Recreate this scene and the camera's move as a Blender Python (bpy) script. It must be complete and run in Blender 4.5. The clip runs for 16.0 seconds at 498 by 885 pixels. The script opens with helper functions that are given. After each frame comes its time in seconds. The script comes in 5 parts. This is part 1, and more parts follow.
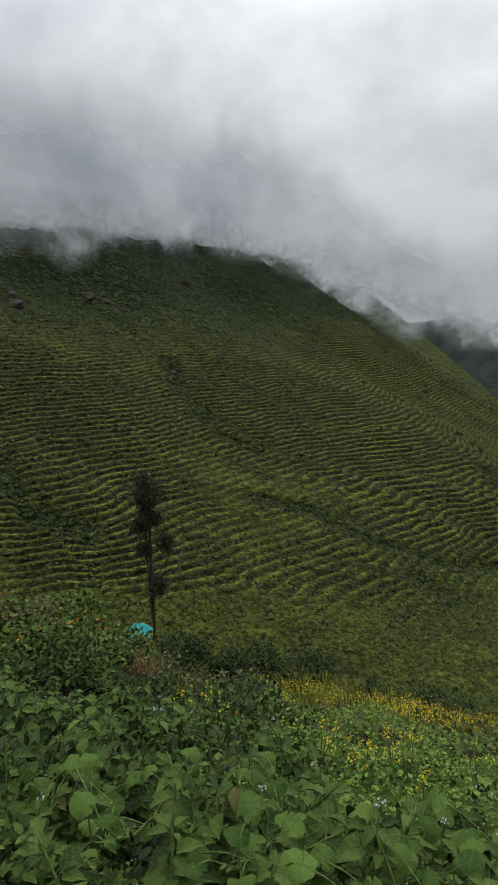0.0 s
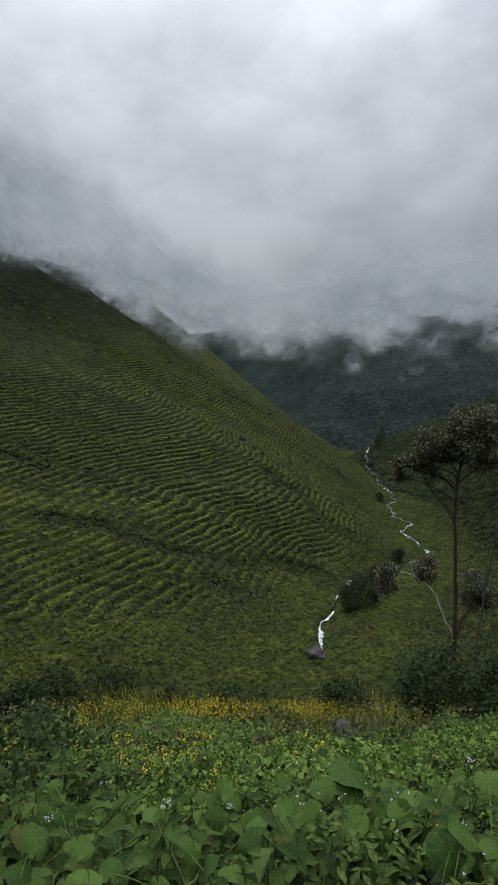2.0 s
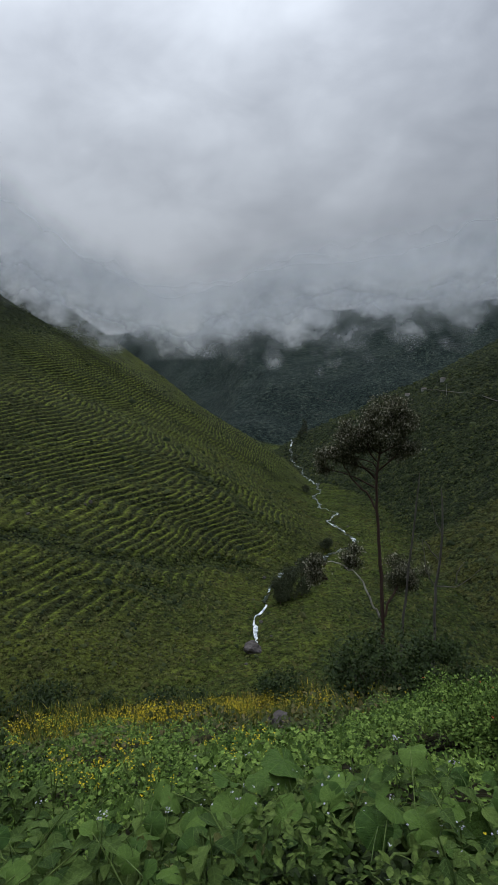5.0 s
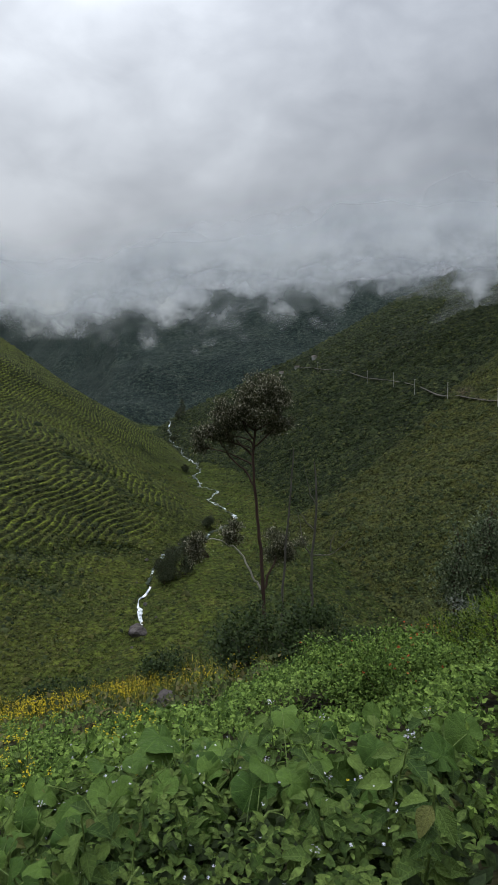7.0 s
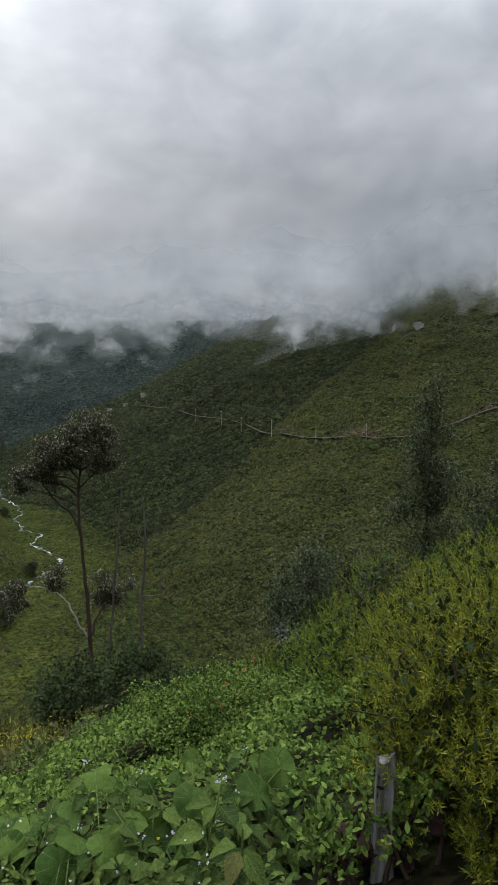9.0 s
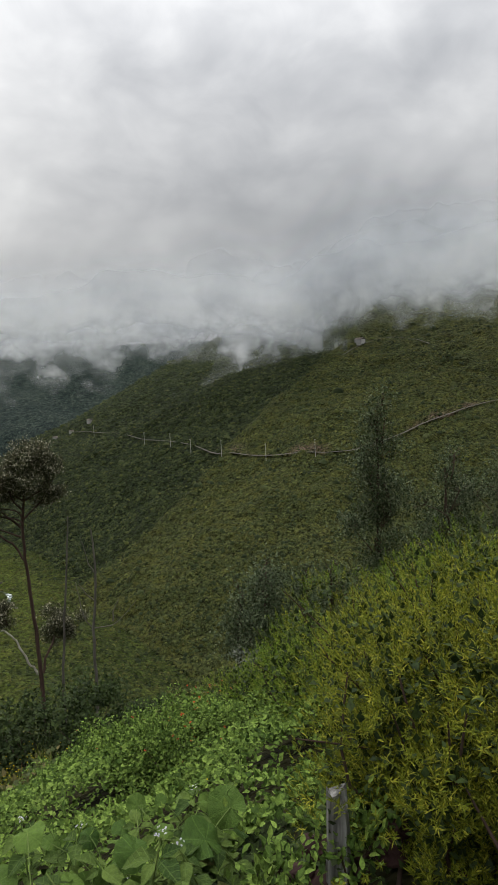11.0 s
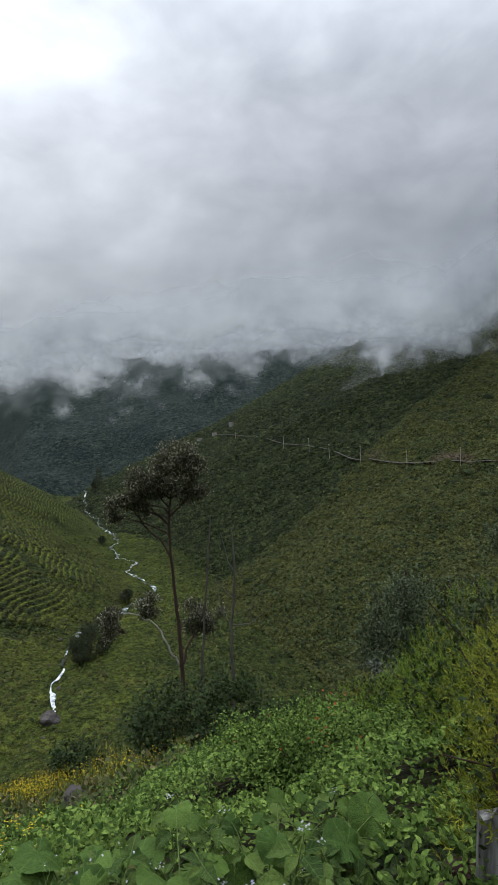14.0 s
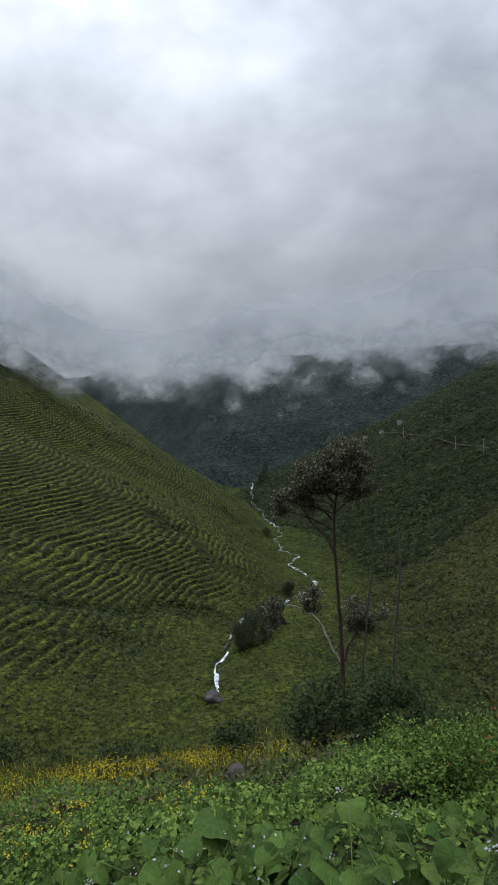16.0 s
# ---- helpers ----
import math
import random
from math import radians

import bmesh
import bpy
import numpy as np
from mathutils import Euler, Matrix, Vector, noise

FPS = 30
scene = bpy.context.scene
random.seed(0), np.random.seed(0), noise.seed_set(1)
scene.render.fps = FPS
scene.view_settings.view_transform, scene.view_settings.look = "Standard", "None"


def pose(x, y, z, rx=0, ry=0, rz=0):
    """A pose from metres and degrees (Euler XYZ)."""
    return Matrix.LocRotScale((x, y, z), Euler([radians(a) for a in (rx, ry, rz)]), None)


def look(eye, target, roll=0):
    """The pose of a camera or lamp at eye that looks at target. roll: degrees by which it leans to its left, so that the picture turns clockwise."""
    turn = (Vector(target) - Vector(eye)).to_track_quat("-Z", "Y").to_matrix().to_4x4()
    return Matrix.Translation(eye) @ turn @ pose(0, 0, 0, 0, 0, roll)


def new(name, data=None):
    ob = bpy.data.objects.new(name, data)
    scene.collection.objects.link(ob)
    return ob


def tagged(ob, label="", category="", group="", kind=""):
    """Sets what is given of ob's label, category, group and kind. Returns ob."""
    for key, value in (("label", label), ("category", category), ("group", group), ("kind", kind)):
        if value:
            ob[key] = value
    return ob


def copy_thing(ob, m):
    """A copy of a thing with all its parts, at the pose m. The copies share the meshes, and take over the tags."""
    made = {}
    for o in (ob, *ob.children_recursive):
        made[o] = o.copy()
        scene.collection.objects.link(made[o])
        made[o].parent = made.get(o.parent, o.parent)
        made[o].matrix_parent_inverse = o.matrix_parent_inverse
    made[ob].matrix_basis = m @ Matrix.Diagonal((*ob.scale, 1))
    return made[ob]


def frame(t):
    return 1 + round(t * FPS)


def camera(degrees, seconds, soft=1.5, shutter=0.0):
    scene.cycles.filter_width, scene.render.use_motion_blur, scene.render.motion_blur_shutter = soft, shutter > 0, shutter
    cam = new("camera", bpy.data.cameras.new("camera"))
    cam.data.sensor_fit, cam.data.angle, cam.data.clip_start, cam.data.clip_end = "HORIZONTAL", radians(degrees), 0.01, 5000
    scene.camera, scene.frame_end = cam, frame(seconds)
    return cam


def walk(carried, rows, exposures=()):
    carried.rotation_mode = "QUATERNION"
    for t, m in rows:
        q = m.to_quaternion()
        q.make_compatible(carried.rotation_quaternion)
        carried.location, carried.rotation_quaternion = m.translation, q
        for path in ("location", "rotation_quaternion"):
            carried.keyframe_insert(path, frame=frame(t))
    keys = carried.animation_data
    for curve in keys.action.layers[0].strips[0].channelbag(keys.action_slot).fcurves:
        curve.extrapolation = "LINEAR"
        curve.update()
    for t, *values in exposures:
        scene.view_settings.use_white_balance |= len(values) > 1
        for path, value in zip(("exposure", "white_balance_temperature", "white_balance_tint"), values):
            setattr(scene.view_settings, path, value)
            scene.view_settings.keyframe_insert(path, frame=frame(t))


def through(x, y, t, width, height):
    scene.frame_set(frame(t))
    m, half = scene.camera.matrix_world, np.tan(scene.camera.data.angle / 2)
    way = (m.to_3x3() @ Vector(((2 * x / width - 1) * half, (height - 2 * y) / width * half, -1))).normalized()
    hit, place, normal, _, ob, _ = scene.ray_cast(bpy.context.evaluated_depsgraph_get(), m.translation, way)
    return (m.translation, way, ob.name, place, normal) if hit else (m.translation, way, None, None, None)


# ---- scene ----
cam = camera(43.99, 16.0, 0.8)
ROWS = [
    (0.0, 0.0, -0.0, 1.6, 80.5, 1.0, -0.0),
    (0.5, 0.042, 0.004, 1.591, 79.98, 2.01, -4.03),
    (1.0, 0.075, 0.002, 1.589, 79.95, 1.89, -9.14),
    (1.5, 0.091, -0.04, 1.603, 80.52, 1.49, -14.96),
    (2.0, 0.091, -0.094, 1.622, 81.12, 0.84, -19.6),
    (2.5, 0.096, -0.102, 1.625, 81.43, 0.29, -21.5),
    (3.0, 0.108, -0.097, 1.614, 81.68, 0.33, -23.17),
    (3.2, 0.109, -0.098, 1.617, 81.93, 0.19, -23.25),
    (5.3, 0.101, -0.182, 1.693, 80.51, 2.9, -27.37),
    (5.5, 0.097, -0.178, 1.698, 80.6, 2.5, -27.89),
    (6.0, 0.113, -0.18, 1.689, 81.31, 2.64, -30.35),
    (6.5, 0.159, -0.17, 1.65, 78.92, 2.27, -34.08),
    (7.0, 0.192, -0.191, 1.639, 78.28, 2.71, -38.39),
    (7.5, 0.201, -0.21, 1.642, 79.08, 2.07, -42.23),
    (8.0, 0.206, -0.225, 1.654, 80.18, 1.76, -45.03),
    (8.5, 0.235, -0.234, 1.659, 80.72, 1.49, -48.16),
    (9.0, 0.281, -0.254, 1.662, 81.28, 0.72, -53.98),
    (9.2, 0.298, -0.258, 1.671, 81.66, 1.04, -55.93),
    (11.3, 0.49, -0.256, 1.609, 83.01, 2.91, -58.95),
    (11.5, 0.498, -0.246, 1.597, 82.6, 2.35, -57.83),
    (12.0, 0.458, -0.236, 1.616, 82.38, 2.51, -53.4),
    (12.5, 0.439, -0.23, 1.615, 82.42, 3.26, -50.29),
    (13.0, 0.425, -0.229, 1.612, 83.35, 2.85, -48.32),
    (13.5, 0.418, -0.218, 1.611, 83.69, 2.78, -46.9),
    (14.0, 0.407, -0.228, 1.62, 84.09, 2.97, -46.04),
    (14.5, 0.401, -0.215, 1.613, 84.05, 2.98, -44.18),
    (15.0, 0.368, -0.213, 1.615, 84.08, 3.1, -39.82),
    (15.5, 0.337, -0.184, 1.616, 83.97, 1.98, -34.95),
    (16.0, 0.318, -0.167, 1.611, 84.52, 2.65, -30.62),
]
EXPOSURE = [(0.0, 0.06, 6600, 10), (1.5, -0.06, 6350, 10), (2.5, -0.20, 6200, 10), (5.5, -0.24, 6100, 10), (6.5, -0.02, 6200, 10), (7.2, 0.12, 6300, 10), (9.0, 0.16, 6500, 10),
            (11.5, 0.36, 6950, 10), (12.5, 0.30, 6700, 10), (13.5, 0.18, 6350, 10), (14.5, 0.14, 6200, 10), (16.0, -0.04, 6100, 10)]
walk(cam, [(t, pose(x, y, z, rx, ry, rz)) for t, x, y, z, rx, ry, rz in ROWS], EXPOSURE)

# ---- world, sun ----
SUN_AZ, SUN_EL = 12.0, 52.0


def node(nt, kind, **sets):
    n = nt.nodes.new(kind)
    for k, v in sets.items():
        if k in n.inputs:
            n.inputs[k].default_value = v
    return n


def ramp(nt, stops, fac):
    n = nt.nodes.new("ShaderNodeValToRGB")
    e = n.color_ramp.elements
    while len(e) > 1:
        e.remove(e[-1])
    for i, (p, c) in enumerate(stops):
        q = e[0] if i == 0 else e.new(p)
        q.position = p
        q.color = (*c, 1) if len(c) == 3 else c
    nt.links.new(fac, n.inputs[0])
    return n.outputs[0]


def math_node(nt, op, a, b=0.0, clamp=False):
    n = nt.nodes.new("ShaderNodeMath")
    n.operation, n.use_clamp = op, clamp
    for i, v in enumerate((a, b)):
        if isinstance(v, (int, float)):
            n.inputs[i].default_value = v
        else:
            nt.links.new(v, n.inputs[i])
    return n.outputs[0]


def mix_rgb(nt, fac, a, b, blend="MIX"):
    n = nt.nodes.new("ShaderNodeMix")
    n.data_type, n.blend_type = "RGBA", blend
    for key, v in ((0, fac), (6, a), (7, b)):
        if isinstance(v, (int, float)):
            n.inputs[key].default_value = v
        elif isinstance(v, tuple):
            n.inputs[key].default_value = (*v, 1)
        else:
            nt.links.new(v, n.inputs[key])
    return n.outputs[2]


def noise_tex(nt, vec, scale, detail=4.0, rough=0.55, distort=0.0):
    n = nt.nodes.new("ShaderNodeTexNoise")
    n.inputs["Scale"].default_value = scale
    n.inputs["Detail"].default_value = detail
    n.inputs["Roughness"].default_value = rough
    n.inputs["Distortion"].default_value = distort
    if vec is not None:
        nt.links.new(vec, n.inputs["Vector"])
    return n.outputs["Fac"]


def mapping(nt, vec, scale=(1, 1, 1), loc=(0, 0, 0)):
    n = nt.nodes.new("ShaderNodeMapping")
    n.inputs["Scale"].default_value = scale
    n.inputs["Location"].default_value = loc
    nt.links.new(vec, n.inputs["Vector"])
    return n.outputs[0]


def build_world():
    world = bpy.data.worlds.new("overcast_sky")
    scene.world = world
    world.use_nodes = True
    nt = world.node_tree
    bg = nt.nodes["Background"]
    co = nt.nodes.new("ShaderNodeTexCoord").outputs["Generated"]
    sky = nt.nodes.new("ShaderNodeTexSky")
    sky.sky_type = "NISHITA"
    sky.sun_disc = False
    sky.sun_elevation = radians(SUN_EL)
    sky.sun_rotation = radians(SUN_AZ)
    sky.air_density, sky.dust_density = 1.5, 3.0
    # thick cloud: large soft masses, billows and finer shreds, brighter where the cover is thin above the valley's mouth
    big = noise_tex(nt, mapping(nt, co, (1, 1, 1.4), (0.35, 0.1, 0.0)), 2.3, 4, 0.5, 0.2)
    fine = noise_tex(nt, mapping(nt, co, (1, 1, 1.5), (0, 0, 0.4)), 7.5, 6, 0.55, 0.4)
    puffs = nt.nodes.new("ShaderNodeTexVoronoi")
    puffs.feature = "SMOOTH_F1"
    puffs.inputs["Scale"].default_value, puffs.inputs["Detail"].default_value, puffs.inputs["Smoothness"].default_value = 5.0, 3.0, 0.6
    nt.links.new(mapping(nt, co, (1, 1, 1.7), (0.2, 0.6, 0.1)), puffs.inputs["Vector"])
    billow = math_node(nt, "SUBTRACT", 0.9, puffs.outputs["Distance"])
    body = math_node(nt, "ADD", math_node(nt, "MULTIPLY", big, 0.55), math_node(nt, "ADD", math_node(nt, "MULTIPLY", fine, 0.28), math_node(nt, "MULTIPLY", billow, 0.17)))
    dot = nt.nodes.new("ShaderNodeVectorMath")
    dot.operation = "DOT_PRODUCT"
    nt.links.new(co, dot.inputs[0])
    a, e = radians(18.0), radians(17.0)
    dot.inputs[1].default_value = (math.sin(a) * math.cos(e), math.cos(a) * math.cos(e), math.sin(e))
    glow = math_node(nt, "POWER", math_node(nt, "MAXIMUM", dot.outputs["Value"], 0.0), 8.0)
    lift = math_node(nt, "ADD", math_node(nt, "ADD", body, 0.05), math_node(nt, "MULTIPLY", glow, 0.27))
    cloud = ramp(nt, [(0.30, (0.27, 0.29, 0.325)), (0.44, (0.38, 0.402, 0.44)), (0.60, (0.53, 0.555, 0.595)), (0.78, (0.72, 0.75, 0.79))], lift)
    # an overcast sky is brightest overhead
    sep = nt.nodes.new("ShaderNodeSeparateXYZ")
    nt.links.new(co, sep.inputs[0])
    high = math_node(nt, "ADD", math_node(nt, "MULTIPLY", math_node(nt, "POWER", math_node(nt, "MAXIMUM", sep.outputs[2], 0.0), 2.3), 5.2), 0.72)
    cloud = mix_rgb(nt, 1.0, cloud, high, "MULTIPLY")
    skyc = mix_rgb(nt, 1.0, sky.outputs[0], (0.10, 0.10, 0.10), "MULTIPLY")
    col = mix_rgb(nt, 0.96, skyc, cloud)
    nt.links.new(col, bg.inputs["Color"])
    bg.inputs["Strength"].default_value = 0.96


build_world()
sun = new("sun", bpy.data.lights.new("sun", "SUN"))
sun.data.energy, sun.data.angle, sun.data.color = 0.65, radians(14), (1.0, 0.97, 0.92)
sun.matrix_world = look((math.sin(radians(SUN_AZ)) * 60, math.cos(radians(SUN_AZ)) * 60, 60 * math.tan(radians(SUN_EL))), (0, 0, 0))

# ---- materials ----


def material(name):
    m = bpy.data.materials.new(name)
    m.use_nodes = True
    nt = m.node_tree
    return m, nt, nt.nodes["Principled BSDF"]


def attr(nt, name):
    n = nt.nodes.new("ShaderNodeAttribute")
    n.attribute_name = name
    return n.outputs["Fac"]


def bump(nt, bsdf, height, strength=0.4, dist=0.05):
    n = nt.nodes.new("ShaderNodeBump")
    n.inputs["Strength"].default_value = strength
    n.inputs["Distance"].default_value = dist
    nt.links.new(height, n.inputs["Height"])
    nt.links.new(n.outputs[0], bsdf.inputs["Normal"])


def cells(nt, vec, scale, smooth=0.35):
    """Rounded clumps: height of each, and a random value for it."""
    n = nt.nodes.new("ShaderNodeTexVoronoi")
    n.feature = "SMOOTH_F1"
    n.inputs["Scale"].default_value, n.inputs["Smoothness"].default_value = scale, smooth
    nt.links.new(vec, n.inputs["Vector"])
    sep = nt.nodes.new("ShaderNodeSeparateColor")
    nt.links.new(n.outputs["Color"], sep.inputs[0])
    return math_node(nt, "SUBTRACT", 1.0, n.outputs["Distance"], True), sep.outputs[0]


def blend(nt, *pairs):
    """A weighted sum of values."""
    out = None
    for v, w in pairs:
        q = math_node(nt, "MULTIPLY", v, w)
        out = q if out is None else math_node(nt, "ADD", out, q)
    return out


def ground_material():
    m, nt, b = material("hillside_vegetation")
    co = nt.nodes.new("ShaderNodeTexCoord").outputs["Object"]
    broad = noise_tex(nt, co, 0.018, 4, 0.55)
    patch = noise_tex(nt, co, 0.045, 3, 0.6, 0.4)
    mid = noise_tex(nt, co, 0.16, 4, 0.6)
    fine = noise_tex(nt, co, 0.9, 4, 0.65)
    tuft = noise_tex(nt, co, 3.2, 3, 0.75)
    # clumps of grass and bushes, with a wavering outline
    warp = nt.nodes.new("ShaderNodeTexNoise")
    warp.inputs["Scale"].default_value, warp.inputs["Detail"].default_value = 0.5, 3.0
    nt.links.new(co, warp.inputs["Vector"])
    shift = nt.nodes.new("ShaderNodeVectorMath")
    shift.operation = "MULTIPLY_ADD"
    nt.links.new(warp.outputs["Color"], shift.inputs[0])
    shift.inputs[1].default_value = (2.6, 2.6, 2.6)
    nt.links.new(co, shift.inputs[2])
    bush_h, bush_r = cells(nt, shift.outputs[0], 0.34)
    clump_h, clump_r = cells(nt, shift.outputs[0], 0.85)
    # terraces: level treads painted bright, overgrown risers dark, the shade of their fronts included
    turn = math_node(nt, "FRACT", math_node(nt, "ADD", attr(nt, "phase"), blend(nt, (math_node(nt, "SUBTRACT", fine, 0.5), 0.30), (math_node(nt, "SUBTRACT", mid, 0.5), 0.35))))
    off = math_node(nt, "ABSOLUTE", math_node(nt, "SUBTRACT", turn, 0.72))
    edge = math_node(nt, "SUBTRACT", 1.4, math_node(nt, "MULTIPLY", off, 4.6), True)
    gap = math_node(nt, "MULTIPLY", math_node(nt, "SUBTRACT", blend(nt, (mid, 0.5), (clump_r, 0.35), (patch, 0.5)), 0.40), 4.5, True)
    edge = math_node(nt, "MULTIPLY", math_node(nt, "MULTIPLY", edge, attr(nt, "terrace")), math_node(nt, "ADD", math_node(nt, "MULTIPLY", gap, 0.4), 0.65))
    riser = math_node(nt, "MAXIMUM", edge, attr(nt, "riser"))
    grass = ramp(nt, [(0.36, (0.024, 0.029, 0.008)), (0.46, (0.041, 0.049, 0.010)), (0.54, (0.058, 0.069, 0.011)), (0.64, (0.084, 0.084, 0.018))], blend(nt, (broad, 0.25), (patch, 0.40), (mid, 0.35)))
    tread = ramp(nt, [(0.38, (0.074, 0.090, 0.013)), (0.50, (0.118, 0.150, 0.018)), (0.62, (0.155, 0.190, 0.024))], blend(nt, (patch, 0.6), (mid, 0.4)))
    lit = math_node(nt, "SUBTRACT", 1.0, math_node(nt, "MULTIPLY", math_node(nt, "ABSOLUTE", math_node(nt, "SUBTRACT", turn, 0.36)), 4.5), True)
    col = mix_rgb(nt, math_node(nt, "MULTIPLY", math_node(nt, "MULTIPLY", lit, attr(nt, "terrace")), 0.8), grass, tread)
    # scrub: shade in the gaps between bushes painted dark, their tops lighter
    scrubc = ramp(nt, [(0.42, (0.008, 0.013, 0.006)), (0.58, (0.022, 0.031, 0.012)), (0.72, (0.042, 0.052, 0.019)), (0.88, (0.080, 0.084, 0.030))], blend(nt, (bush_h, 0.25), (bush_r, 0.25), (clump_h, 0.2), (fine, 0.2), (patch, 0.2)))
    # far slopes: the blue of distance haze is mixed into the foliage colour
    hazy_far = ramp(nt, [(0.36, (0.012, 0.020, 0.019)), (0.52, (0.027, 0.040, 0.034)), (0.68, (0.054, 0.070, 0.054))], blend(nt, (broad, 0.3), (mid, 0.4), (bush_r, 0.3)))
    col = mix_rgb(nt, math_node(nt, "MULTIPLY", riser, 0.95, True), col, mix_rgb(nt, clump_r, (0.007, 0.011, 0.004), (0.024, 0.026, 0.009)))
    dotted = math_node(nt, "MULTIPLY", math_node(nt, "SUBTRACT", blend(nt, (bush_r, 0.5), (mid, 0.8), (bush_h, 0.25)), 0.62), 5.0, True)
    scrub = math_node(nt, "MULTIPLY", attr(nt, "scrub"), math_node(nt, "ADD", math_node(nt, "MULTIPLY", dotted, 0.75), 0.75), True)
    col = mix_rgb(nt, math_node(nt, "MULTIPLY", attr(nt, "dry"), 0.7), col, mix_rgb(nt, patch, (0.060, 0.068, 0.014), (0.094, 0.084, 0.024)))
    col = mix_rgb(nt, scrub, col, scrubc)
    col = mix_rgb(nt, attr(nt, "far"), col, hazy_far)
    col = mix_rgb(nt, math_node(nt, "MULTIPLY", attr(nt, "bare"), math_node(nt, "MULTIPLY", math_node(nt, "SUBTRACT", fine, 0.36), 6.0, True), True), col, (0.085, 0.058, 0.045))
    # dark soil below the field plants, which also paints the gaps between them dark
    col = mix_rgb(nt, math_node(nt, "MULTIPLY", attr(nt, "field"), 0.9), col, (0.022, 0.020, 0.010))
    col = mix_rgb(nt, math_node(nt, "MULTIPLY", attr(nt, "gully"), math_node(nt, "ADD", dotted, 0.55), True), col, mix_rgb(nt, clump_r, (0.008, 0.013, 0.004), (0.026, 0.034, 0.010)))
    col = mix_rgb(nt, attr(nt, "meadow"), col, ramp(nt, [(0.34, (0.022, 0.032, 0.007)), (0.5, (0.040, 0.056, 0.009)), (0.66, (0.070, 0.080, 0.014))], blend(nt, (mid, 0.6), (patch, 0.35), (clump_r, 0.05))))
    # small shadows between tufts and clumps, multiplied into the colour
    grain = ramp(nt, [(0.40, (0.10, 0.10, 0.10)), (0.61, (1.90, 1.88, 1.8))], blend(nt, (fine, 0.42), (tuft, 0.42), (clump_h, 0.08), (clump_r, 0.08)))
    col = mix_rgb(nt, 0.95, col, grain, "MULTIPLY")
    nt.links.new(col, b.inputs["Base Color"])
    b.inputs["Roughness"].default_value = 0.95
    b.inputs["Specular IOR Level"].default_value = 0.1
    woody = math_node(nt, "MAXIMUM", attr(nt, "scrub"), math_node(nt, "MAXIMUM", attr(nt, "far"), attr(nt, "gully")))
    relief = blend(nt, (fine, 0.7), (mid, 1.2), (math_node(nt, "MULTIPLY", clump_h, woody), 0.8), (math_node(nt, "MULTIPLY", bush_h, woody), 2.2))
    bump(nt, b, relief, 1.0, 1.3)
    return m


GROUND_MAT = ground_material()


